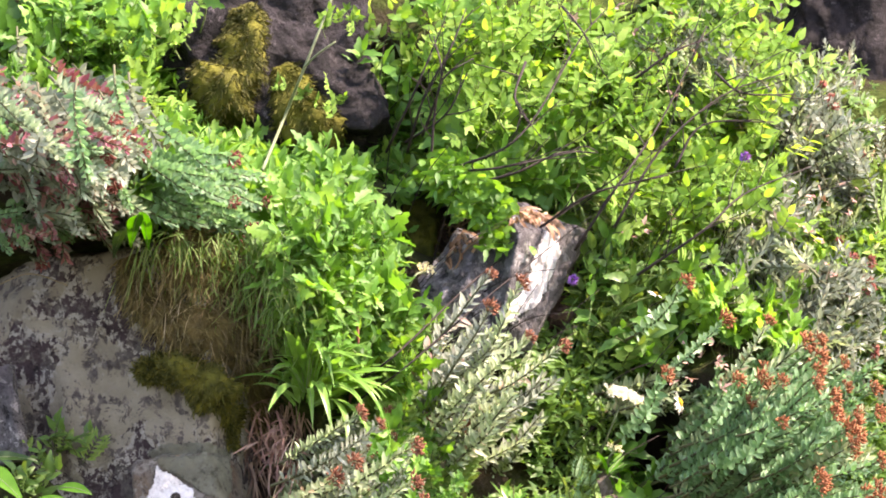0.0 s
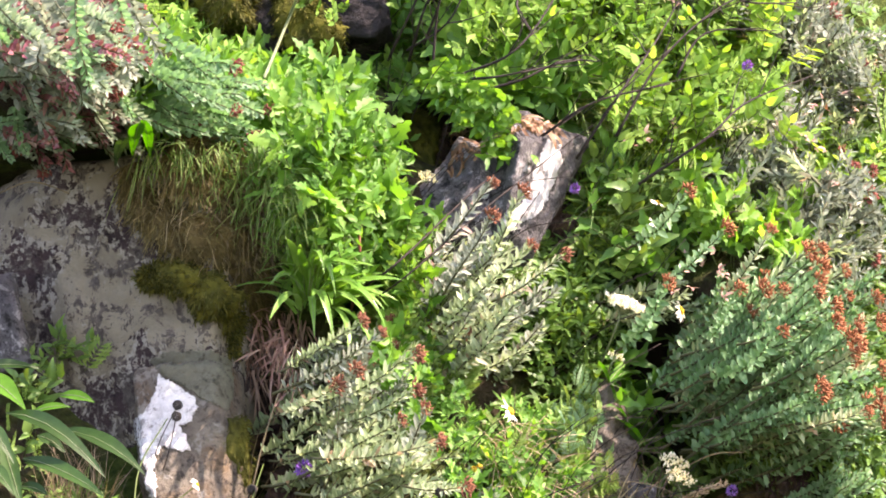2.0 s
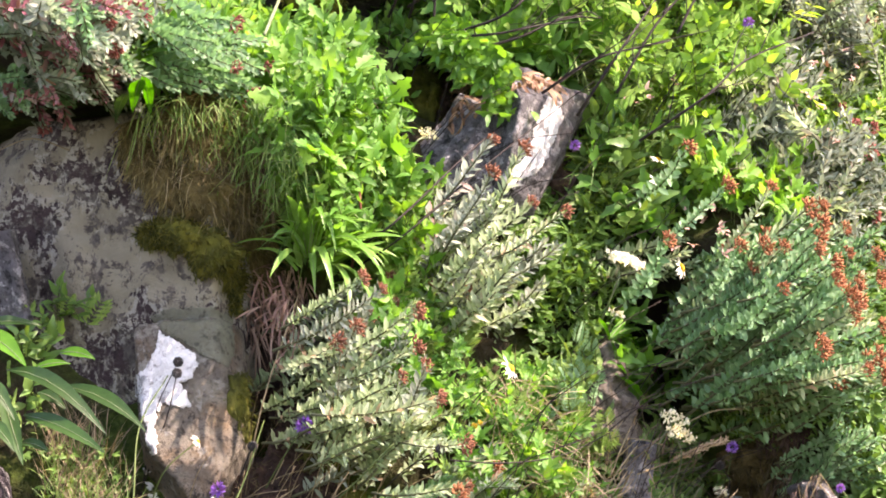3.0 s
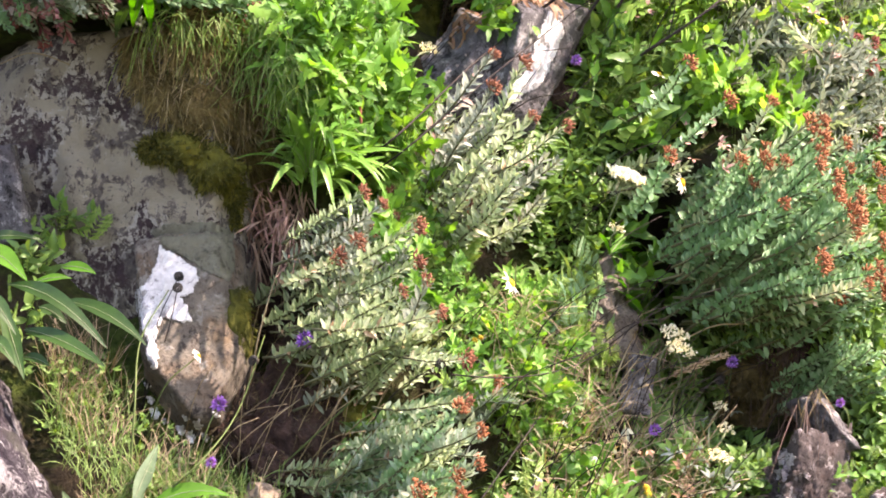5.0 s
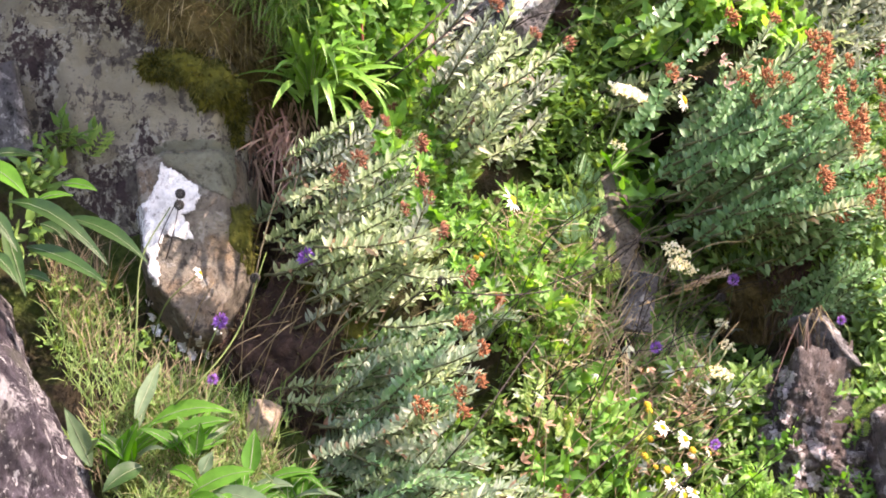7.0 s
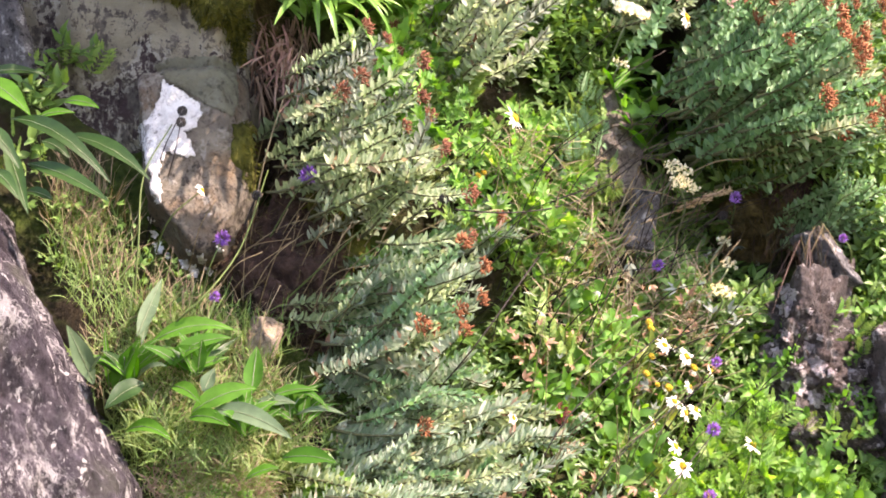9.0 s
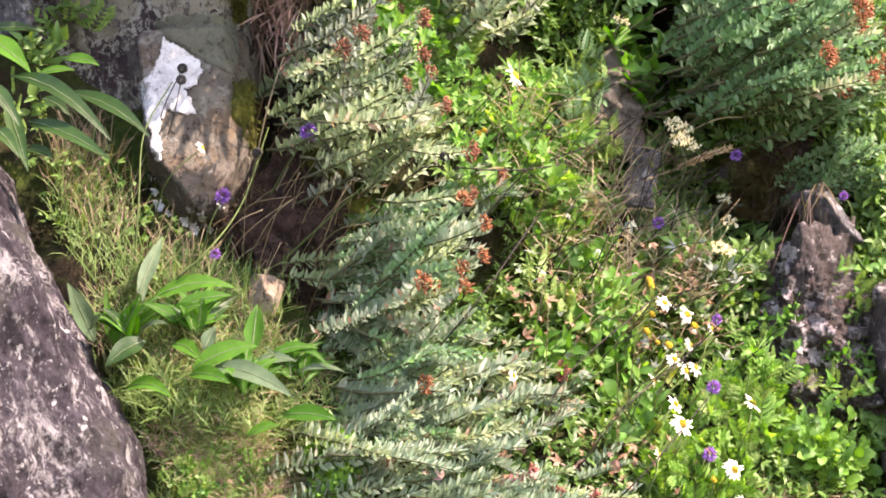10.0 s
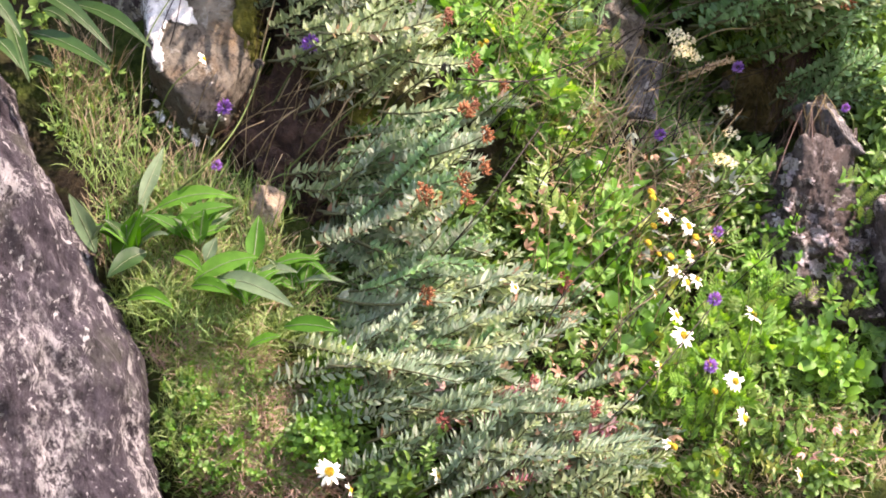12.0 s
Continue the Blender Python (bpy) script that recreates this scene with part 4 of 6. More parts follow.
herb("hanging_herb", (850, -170), [(850, -110, 50, 50), (800, -150, 40, 30), (885, -70, 25, 50), (900, -30, 18, 25)], 80, "pale green leaves hanging over the soil step", SPRAY + OVAL_L, bulge=0.12, up=-0.9, spread=0.5, lift=0.19, size=0.6)
herb("left_herb", (40, 430), [(30, 480, 40, 50), (60, 350, 40, 40), (140, 320, 40, 30)], 22, "small leafy herb against the rock", FEATH + SPRAY_D, bulge=0.04, lift=0.10, size=0.7)


# ---- the shrub on the brow ----
def shrub():
    base = on(830, -120, 0.0)
    pl = thing("shrub", base, "yellow-green shrub with dark twigs and small leaflets", "shrub")
    limbs = [
        [(815, -165, 0.10), (900, -200, 0.16), (960, -270, 0.18), (1040, -400, 0.16), (1085, -460, 0.14)],
        [(815, -165, 0.10), (900, -165, 0.15), (1040, -200, 0.16)],
        [(690, -200, 0.08), (740, -300, 0.12), (790, -420, 0.12)],
        [(720, -210, 0.08), (790, -260, 0.13), (830, -340, 0.12)],
        [(1100, -60, 0.05), (1170, -200, 0.14), (1290, -290, 0.16), (1400, -330, 0.12)],
        [(1020, -20, 0.06), (1110, -140, 0.14), (1180, -260, 0.14), (1260, -420, 0.12)],
        [(960, -60, 0.06), (1060, -120, 0.12), (1190, -150, 0.15)],
        [(940, -360, 0.10), (925, -300, 0.15), (945, -250, 0.16)],
        [(1000, -460, 0.10), (1030, -420, 0.15), (1045, -400, 0.16)],
        [(725, -190, 0.08), (755, -290, 0.12), (800, -380, 0.12), (835, -450, 0.10)],
        [(770, -170, 0.08), (782, -280, 0.12), (800, -330, 0.12), (840, -360, 0.12)],
        [(760, -230, 0.10), (790, -330, 0.13), (780, -400, 0.12)],
        [(870, -150, 0.10), (930, -160, 0.14), (1000, -190, 0.15), (1060, -195, 0.14)],
        [(1140, -330, 0.10), (1200, -370, 0.14), (1270, -400, 0.14)],
        [(1280, -340, 0.10), (1330, -300, 0.14), (1420, -300, 0.12)],
        [(1130, 30, 0.06), (1250, -60, 0.14), (1330, -120, 0.15), (1450, -170, 0.12)],
        [(1200, -170, 0.12), (1260, -240, 0.16), (1380, -250, 0.14)],
    ]
    for pts in limbs:
        s = Soup()
        line = curve([on(p[0] + rnd.uniform(-6, 6), p[1] + rnd.uniform(-6, 6), p[2] + 0.16) for p in pts], 5)
        s.tube(line, 0.0025, 0.0011, 6, 0)
        limb = part("limb", s.mesh("limb", [M_TWIG]), pl)
        for k in range(2, len(line) - 2, 3):
            way = (line[k + 1] - line[k - 1]).normalized()
            d = (way + Vector((rnd.uniform(-0.8, 0.8), rnd.uniform(-0.5, 0.2), rnd.uniform(-0.3, 0.9)))).normalized()
            ln = rnd.uniform(0.05, 0.12)
            t = Soup()
            t.tube(curve([line[k], line[k] + d * ln * 0.5 + jit(0.006), line[k] + d * ln + jit(0.012)], 4), 0.0014, 0.0007, 4, 0)
            part("twig", t.mesh("twig", [M_TWIG]), limb)
    spots = [(840, -400, 90, 60), (900, -330, 140, 110), (1060, -360, 160, 100), (1200, -300, 140, 130), (1320, -350, 80, 90), (1240, -455, 110, 40), (1000, -235, 190, 70), (1190, -150, 150, 90),
             (1290, -60, 110, 80), (1330, -190, 90, 80), (1160, -70, 80, 50)]
    for _ in range(520):
        u, v, mid = in_spots(spots)
        tip = on(u, v, 0.02 + 0.17 * rnd.random())
        d = Vector((0.3, -0.4, 0.6)) + jit(0.9)
        part("leaf", rnd.choice(PINN + PALM_S[:3]), pl, aim(tip, d, rnd.uniform(-0.6, 0.6), rnd.uniform(0.55, 1.05), (Vector((0.3, -1, 0.4)) + jit(0.6)).normalized()))
    return pl


shrub()
herb("broad_herb", (860, -120), [(860, -220, 80, 90), (900, -120, 110, 60), (980, -150, 90, 50)], 80, "broad green leaves beneath the shrub", SPRAY + PALM, bulge=0.08)
herb("lobed_herb", (1100, -150), [(1000, -230, 120, 80), (1180, -260, 130, 100), (1290, -150, 90, 100)], 66, "light green lobed leaves through the shrub", PALM_L + SPRAY + PINN, bulge=0.20, spread=0.9, facing=0.9, size=0.55)
herb("lobed_herb", (800, -350), [(830, -410, 90, 50), (900, -400, 90, 50), (720, -440, 60, 20)], 50, "light green lobed leaves on the brow", PALM + PALM_L + PINN, bulge=0.16, spread=0.9, facing=0.9, size=0.65)
herb("pinnate_herb", (640, -250), [(575, -290, 40, 30), (480, -320, 30, 20), (600, -440, 40, 20)], 20, "compound green leaves before the dark rock", PINN + PALM_S, bulge=0.12, lift=0.16, size=0.55)
herb("pinnate_herb", (250, -420), [(290, -420, 50, 30), (260, -350, 40, 50), (330, -450, 40, 15)], 34, "bright compound leaves hanging by the dark rock", PINN + PALM_S + PALM[:2], bulge=0.12, lift=0.14, size=0.85)
herb("edge_herb", (1540, -100), [(1540, -130, 40, 50)], 16, "yellow-green ferny herb at the bank's edge", FEATH, bulge=0.12)


# ---- broad lanceolate leaves ----
STRAP = []
for i in range(3):
    sp = Soup()
    sp.blade(Vector((0, 0, 0)), Vector((0, 0.05, 1)), Vector((0, -1, 0.2)), 0.18, 0.0155, 10, "strap", 0.35, 0.7 + 0.6 * i, 0, 0)
    STRAP.append(sp.mesh("leaf", [M_STRAP]))


def rosette(name, root, out, leaves, meshes, label, category="plant"):
    """A plant of broad leaves: each leaf by the chart place of its tip and how far it stands out."""
    base = on(*root, out)
    pl = thing(name, base, label, category)
    for u, v, o in leaves:
        tip = on(u, v, out + o)
        d = tip - base
        s = d.length / 0.15
        up = Vector((0, -0.5, 1))
        start = d.normalized() + Vector((0, -0.15, 0.28))
        foot = base + Vector((rnd.uniform(-0.03, 0.03), rnd.uniform(-0.01, 0.01), rnd.uniform(-0.02, 0.02)))
        part("leaf", rnd.choice(meshes), pl, aim(foot, start + jit(0.12), rnd.uniform(-0.7, 0.7), s * rnd.uniform(0.8, 1.05), (up - d.normalized() * 0.2 + jit(0.3)).normalized()))
    return pl


def arched_leaf(parent, a, b, width, mat, arch=0.22, fold=0.28, face=(0.05, -0.75, 0.65), hang=0.0):
    """One lance-shaped leaf from a to b: sunk midrib, raised wavy margins, arching over."""
    s = Soup()
    a, b = Vector(a), Vector(b)
    ln = (b - a).length
    mid = a.lerp(b, 0.5) + Vector((0, -0.3, 0.9)) * arch * ln
    face, k, cols = Vector(face) + jit(0.15), 14, (-1.0, -0.55, 0.0, 0.55, 1.0)
    ph = rnd.uniform(0, 6)
    for i in range(k + 1):
        t = i / k
        p = a * (1 - t) ** 2 + mid * 2 * t * (1 - t) + b * t * t
        d = ((mid - a) * (1 - t) + (b - mid) * t).normalized()
        side = d.cross(face).normalized()
        up = side.cross(d).normalized()
        w = 0.5 * width * (0.10 + 0.80 * math.sin(math.pi * t ** 0.8) ** 1.25 if 0 < t < 1 else (0.12 if t == 0 else 0.0))
        for c in cols:
            wave = 0.10 * math.sin(9 * t + ph + 2 * c) * abs(c)
            s.v.append(p + side * w * c + up * w * (fold * abs(c) ** 1.4 + wave) - Vector((0, 0, hang * w * abs(c))))
    for i in range(k):
        for c in range(4):
            q = i * 5 + c
            s.f.append((q, q + 1, q + 6, q + 5))
            s.m.append(0)
    s.tube([a * (1 - t) ** 2 + mid * 2 * t * (1 - t) + b * t * t + Vector((0, -0.0008, 0.0006)) for t in (0, 0.2, 0.4, 0.6, 0.8, 0.95)], 0.0008, 0.0003, 4, 1)
    return part("leaf", s.mesh("leaf", [mat, M_PALESTEM]), parent)


def leaf_plant(name, root, label, leaves):
    """A plant of broad leaves, each by the chart places of its foot and tip: u, v, out, u, v, out, width, material, arch."""
    pl = thing(name, on(*root, 0.0), label, "plant")
    for u0, v0, o0, u1, v1, o1, w, mat, arch in leaves:
        arched_leaf(pl, on(u0, v0, o0), on(u1, v1, o1), w * 0.82, mat, arch)
    return pl


leaf_plant("broad_leaf_plant", (10, 470), "green plant with long lance-shaped leaves, coloured dark for the slab's shade", [
    (108, 462, 0.22, 262, 540, 0.27, 0.046, M_BROADSHADE, 0.22), (15, 430, 0.20, 192, 545, 0.27, 0.042, M_BROADSHADE, 0.25), (45, 510, 0.22, 190, 578, 0.28, 0.040, M_BROADSHADE, 0.12),
    (-40, 360, 0.20, 50, 425, 0.25, 0.052, M_BROADLIGHT, 0.2), (-30, 350, 0.18, 78, 353, 0.22, 0.026, M_BROADSHADE, 0.15), (5, 470, 0.21, 45, 600, 0.24, 0.034, M_BROADSHADE, 0.05),
    (60, 430, 0.20, 130, 420, 0.24, 0.020, M_BROADLIGHT, 0.2), (110, 400, 0.19, 172, 412, 0.22, 0.028, M_BROADLIGHT, 0.2), (-30, 440, 0.22, 30, 520, 0.25, 0.036, M_BROADSHADE, 0.2),
    (-20, 520, 0.20, 30, 575, 0.24, 0.032, M_BROADSHADE, 0.2), (40, 560, 0.2, 90, 575, 0.22, 0.030, M_BROADSHADE, 0.2), (70, 470, 0.18, 120, 500, 0.2, 0.03, M_BROADSHADE, 0.2)])
leaf_plant("broad_leaf_plant", (215, 920), "bright green rosette of upright lance-shaped leaves on turf", [
    (195, 920, 0.09, 244, 818, 0.14, 0.048, M_BROADLIGHT, 0.02), (250, 900, 0.09, 180, 945, 0.13, 0.046, M_BROADSHADE, 0.2), (188, 910, 0.08, 180, 800, 0.10, 0.016, M_BROADLIGHT, 0.0),
    (215, 985, 0.09, 298, 1000, 0.14, 0.036, M_BROADLIGHT, 0.25), (205, 940, 0.08, 215, 840, 0.09, 0.026, M_GREYLEAF, 0.0)])
leaf_plant("broad_leaf_plant", (330, 850), "fresh green lance-leaved plant in grass", [
    (265, 825, 0.09, 412, 805, 0.13, 0.038, M_BROADLIGHT, 0.28), (300, 850, 0.10, 405, 818, 0.14, 0.040, M_BROADLIGHT, 0.18), (285, 870, 0.09, 350, 835, 0.13, 0.034, M_BROADLIGHT, 0.2),
    (300, 905, 0.09, 350, 935, 0.13, 0.034, M_BROADLIGHT, 0.2), (355, 915, 0.08, 375, 872, 0.11, 0.030, M_GREYLEAF, 0.05), (340, 880, 0.08, 290, 840, 0.11, 0.03, M_BROADLIGHT, 0.2)])
leaf_plant("broad_leaf_plant", (420, 960), "green lance-leaved rosette on the turf slope", [
    (440, 918, 0.10, 450, 832, 0.13, 0.040, M_BROADLIGHT, 0.0), (335, 950, 0.10, 450, 908, 0.15, 0.046, M_BROADLIGHT, 0.2), (375, 945, 0.10, 512, 998, 0.15, 0.046, M_GREYLEAF, 0.18),
    (470, 925, 0.10, 560, 912, 0.14, 0.026, M_BROADLIGHT, 0.2), (330, 960, 0.09, 400, 975, 0.13, 0.038, M_BROADLIGHT, 0.2), (440, 940, 0.08, 520, 935, 0.12, 0.03, M_GREYLEAF, 0.2)])
leaf_plant("broad_leaf_plant", (520, 1000), "green rosette of narrow leaves beside the roseroot", [
    (495, 1032, 0.10, 592, 1040, 0.15, 0.042, M_BROADLIGHT, 0.15), (500, 925, 0.09, 580, 950, 0.13, 0.018, M_BROADLIGHT, 0.5), (520, 955, 0.09, 612, 958, 0.13, 0.015, M_GREYLEAF, 0.3),
    (510, 945, 0.09, 575, 900, 0.12, 0.016, M_BROADLIGHT, 0.3), (530, 980, 0.09, 600, 935, 0.12, 0.014, M_BROADLIGHT, 0.3), (430, 1070, 0.07, 490, 1050, 0.11, 0.03, M_BROADLIGHT, 0.2)])
for root, count, reach, lab in (((225, 900), 14, 100, "fresh green rosette of narrow lance leaves by the boulder"), ((340, 880), 16, 100, "green rosette of narrow lance leaves in grass"),
                               ((430, 985), 15, 100, "leafy green rosette low on the turf slope"), ((520, 960), 8, 80, "small rosette of narrow leaves at the crevice's foot")):
    fan = []
    for k in range(count):
        w = -2.6 + 2.2 * (k + rnd.uniform(-0.4, 0.4)) / count
        rr = reach * rnd.uniform(0.55, 1.15)
        fan.append((root[0] + rnd.uniform(-15, 15), root[1] + rnd.uniform(-10, 10), 0.07, root[0] + rr * math.cos(w), root[1] + rr * 0.8 * math.sin(w), rnd.uniform(0.09, 0.14),
                    rnd.uniform(0.016, 0.032), rnd.choice((M_BROADLIGHT, M_BROADLIGHT, M_BROADLIGHT, M_BROADSHADE, M_GREYLEAF)), rnd.uniform(0.05, 0.35)))
    leaf_plant("broad_leaf_plant", root, lab, fan)
leaf_plant("pointed_leaf_plant", (1070, 400), "fresh plant with pointed leaves beside the dark crevice", [
    (1092, 440, 0.15, 1150, 498, 0.19, 0.050, M_BROADLIGHT, 0.12), (1085, 378, 0.15, 1142, 372, 0.19, 0.022, M_BROADLIGHT, 0.2), (1085, 380, 0.15, 1138, 402, 0.19, 0.024, M_BROADLIGHT, 0.2),
    (1085, 382, 0.15, 1122, 425, 0.19, 0.024, M_BROADLIGHT, 0.2), (1080, 378, 0.15, 1062, 338, 0.18, 0.020, M_BROADLIGHT, 0.1), (1082, 376, 0.15, 1110, 345, 0.18, 0.020, M_BROADLIGHT, 0.1),
    (1075, 420, 0.14, 1120, 455, 0.17, 0.020, M_BROADLIGHT, 0.2)])
leaf_plant("grey_leaf_plant", (240, 830), "pale grey-green plant with upright folded leaves", [
    (238, 815, 0.09, 282, 712, 0.12, 0.032, M_GREYLEAF, 0.0), (245, 830, 0.09, 262, 740, 0.11, 0.018, M_GREYLEAF, 0.02)])
leaf_plant("grey_leaf_plant", (140, 890), "broad pale grey-green leaf beside the boulder", [
    (160, 900, 0.20, 112, 795, 0.24, 0.040, M_GREYLEAF, 0.05), (150, 880, 0.20, 175, 850, 0.22, 0.02, M_GREYLEAF, 0.1)])
rosette("strap_leaf_plant", (560, 235), 0.13, [(560 + rr * math.cos(w), 215 + 0.95 * rr * math.sin(w), o) for rr, w, o in
        [(rnd.uniform(70, 140), -2.6 + 2.5 * (k + rnd.uniform(-0.4, 0.4)) / 46, rnd.uniform(-0.02, 0.10)) for k in range(46)]], STRAP,
        "tuft of narrow glossy strap-shaped leaves")
leaf_plant("strap_leaf_plant", (548, 235), "broad strap leaves arching over a dead leaf skirt", [
    (548, 228, 0.16, 578, 186, 0.25, 0.015, M_STRAP, 1.0), (550, 228, 0.16, 598, 226, 0.26, 0.018, M_STRAP, 1.3), (545, 226, 0.16, 482, 204, 0.23, 0.020, M_STRAP, 0.9),
    (552, 230, 0.16, 596, 312, 0.25, 0.020, M_STRAP, 0.7), (545, 232, 0.14, 528, 112, 0.19, 0.028, M_STRAP, 0.1), (549, 232, 0.14, 562, 118, 0.19, 0.028, M_STRAP, 0.1),
    (541, 230, 0.14, 506, 132, 0.19, 0.028, M_STRAP, 0.12), (554, 232, 0.14, 588, 128, 0.20, 0.026, M_STRAP, 0.12), (556, 234, 0.15, 640, 205, 0.23, 0.024, M_STRAP, 0.35),
    (556, 236, 0.15, 650, 250, 0.23, 0.022, M_STRAP, 0.4), (543, 232, 0.15, 496, 170, 0.21, 0.022, M_STRAP, 0.3), (552, 236, 0.15, 560, 300, 0.22, 0.016, M_STRAP, 0.8)])
leaf_plant("clasping_leaf_plant", (245, -90), "small plant with pointed leaves hanging over rock", [
    (255, -90, 0.26, 268, -20, 0.28, 0.028, M_BROADLIGHT, 0.1), (250, -85, 0.26, 236, -25, 0.29, 0.032, M_BROADLIGHT, 0.1), (225, -60, 0.25, 205, -5, 0.27, 0.024, M_BROADSHADE, 0.1)])


# ---- grasses, turf and moss ----
def grass(name, spots, count, label, mat, length, lean, out=0.0, width=0.0028, wild=0.5, category="grass", curl=1.0, k=4, solid=False):
    s = Soup()
    for _ in range(count):
        u, v, mid = in_spots(spots)
        d = Vector(lean) + jit(wild)
        ln = length * rnd.uniform(0.5, 1.25)
        s.blade(front(u, v, out) if solid else on(u, v, out), d, Vector((0, -0.7, 0.7)) + jit(0.5), ln, width * rnd.uniform(0.7, 1.3), k, "strap", 0.3, curl * rnd.uniform(0.2, 1.5), 0, 0)
    return whole(name, s.mesh(name, [mat]), Matrix.Identity(4), label, category, kind="stuff")


def undergrowth(name, spots, count, label, mat, size, out=0.0, width=0.3):
    s = Soup()
    for _ in range(count):
        u, v, mid = in_spots(spots)
        d = Vector((0, -0.5, 0.5)) + jit(0.8)
        ln = size * rnd.uniform(0.5, 1.3)
        p, up = on(u, v, out + 0.04 * rnd.random()), Vector((0.1, -0.6, 0.8)) + jit(0.5)
        side = d.cross(up).normalized()
        for w in (-0.9, 0, 0.9):
            s.blade(p, d.normalized() + side * w, up, ln * (1 - 0.2 * abs(w)), ln * width, 3, "lance", 0.25, rnd.uniform(0, 1), 0, 0)
    return whole(name, s.mesh(name, [mat]), Matrix.Identity(4), label, "undergrowth", kind="stuff")


grass("hanging_grass", [(330, 20, 110, 60), (420, 120, 60, 100), (300, 80, 60, 40)], 70, "hanging brown-green grass over the slab", M_STRAW, 0.07, (-0.1, -0.4, -0.7), 0.012, 0.0013, 0.6, solid=True)
grass("hanging_grass", [(350, -40, 120, 40), (440, 10, 60, 50), (260, -10, 40, 30)], 60, "fine grass drooping over the rock's edge", M_GRASS, 0.10, (-0.05, -0.45, -0.8), 0.14, 0.0014, 0.5, curl=0.5)
grass("hanging_grass", [(330, -20, 110, 40), (430, 60, 60, 60), (430, 120, 50, 50)], 120, "dry grass drooping over the rock's edge", M_FIBRE, 0.11, (-0.05, -0.35, -0.9), 0.14, 0.0013, 0.5, curl=0.5)
grass("hanging_grass", [(400, -10, 120, 60), (450, 80, 70, 60)], 110, "fine green grass under the ledge", M_GRASS, 0.05, (0.1, -0.5, -0.4), 0.01, 0.0014, 0.8, solid=True)
grass("hanging_grass", [(430, -15, 90, 45), (500, 60, 50, 60), (390, 40, 70, 40), (300, -30, 60, 30)], 380, "fresh grass drooping from the ledge", M_GRASS, 0.055, (0.05, -0.4, -0.7), 0.19, 0.0019, 0.9, curl=1.2)
grass("hanging_grass", [(430, 60, 70, 60), (350, 40, 70, 40), (460, 130, 40, 60)], 200, "brown dry grass matted below the ledge", M_STRAW, 0.05, (0.0, -0.4, -0.5), 0.14, 0.0013, 0.95, curl=1.6, k=6)
grass("grass_tuft", [(530, 50, 50, 60), (540, 130, 40, 60), (450, 10, 50, 30)], 300, "green grass drooping beside the turf edge", M_GRASS, 0.085, (0.2, -0.6, -0.05), 0.12, 0.0017, 0.6)
grass("grass_tuft", [(1030, -125, 60, 35), (1060, -90, 40, 40)], 190, "green grass tuft over the pale rock", M_GRASS, 0.11, (0.6, -0.5, 0.3), 0.06, 0.003, 0.5)
grass("dead_grass", [(935, -84, 34, 12), (972, -76, 18, 12)], 80, "curled straw-coloured dead leaves on the pale rock", M_CURL, 0.034, (0.15, -0.6, -0.45), 0.012, 0.006, 0.9, curl=2.6, k=6, solid=True)
grass("dead_grass", [(830, -70, 40, 50), (800, -40, 40, 40)], 100, "brown dead leaves in shade", M_DEAD, 0.045, (0.0, -0.6, -0.3), 0.01, 0.005, 0.9, curl=2.2, k=6, solid=True)
grass("dead_grass", [(500, 280, 50, 40), (480, 330, 40, 50)], 170, "brown dead leaf skirt below the strap leaves", M_SKIRT, 0.085, (0.0, -0.4, -0.9), 0.02, 0.0030, 0.5, curl=0.9, solid=True)
grass("dead_grass", [(465, 290, 40, 40), (490, 320, 40, 40), (510, 360, 30, 50)], 95, "pinkish curled dead leaves below the strap leaves", M_PINKDRY, 0.05, (0.05, -0.6, -0.5), 0.10, 0.0030, 0.9, curl=2.0, k=6)
grass("grass_tuft", [(1080, 90, 60, 40), (1120, 60, 60, 50)], 320, "green grass tuft beside the herbs", M_GRASS, 0.11, (0.2, -0.5, 0.6), 0.04, 0.003, 0.5)
grass("turf_grass", [(180, 660, 60, 80), (300, 765, 70, 40), (150, 570, 55, 50), (110, 620, 40, 80)], 360, "thin dry grass at the rock's foot", M_STRAW, 0.07, (0.05, -0.3, 0.9), 0.06, 0.0011, 0.5)
grass("turf_grass", [(170, 700, 75, 100), (350, 830, 160, 70), (130, 640, 50, 80), (270, 780, 70, 50)], 1200, "thin green grass at the rock's foot", M_GRASS, 0.05, (0.05, -0.3, 0.9), 0.05, 0.0014, 0.55)
grass("turf_grass", [(300, 880, 190, 90), (430, 980, 150, 90), (240, 960, 60, 60), (330, 1010, 120, 50)], 1500, "fresh green grass between the broad leaves", M_GRASS, 0.05, (0.15, -0.4, 0.8), 0.045, 0.0016, 0.65)
grass("turf_grass", [(300, 880, 190, 90), (430, 960, 150, 90), (240, 860, 70, 80), (400, 800, 90, 50)], 700, "dry straw between the broad leaves", M_STRAW, 0.05, (0.15, -0.4, 0.8), 0.045, 0.0012, 0.75)
undergrowth("undergrowth", [(150, 640, 90, 90), (250, 720, 80, 60), (90, 560, 50, 50), (330, 800, 110, 60)], 220, "small dark leaves in grass at the rock's foot", M_DARKLEAF, 0.014, 0.04, 0.4)
grass("turf_grass", [(350, 1010, 170, 120), (450, 1150, 160, 140), (330, 1250, 120, 90), (380, 1130, 80, 80)], 7500, "short green turf sloping beside the boulder", M_GRASS, 0.036, (0.1, -0.5, 0.7), 0.0, 0.0015, 0.7)
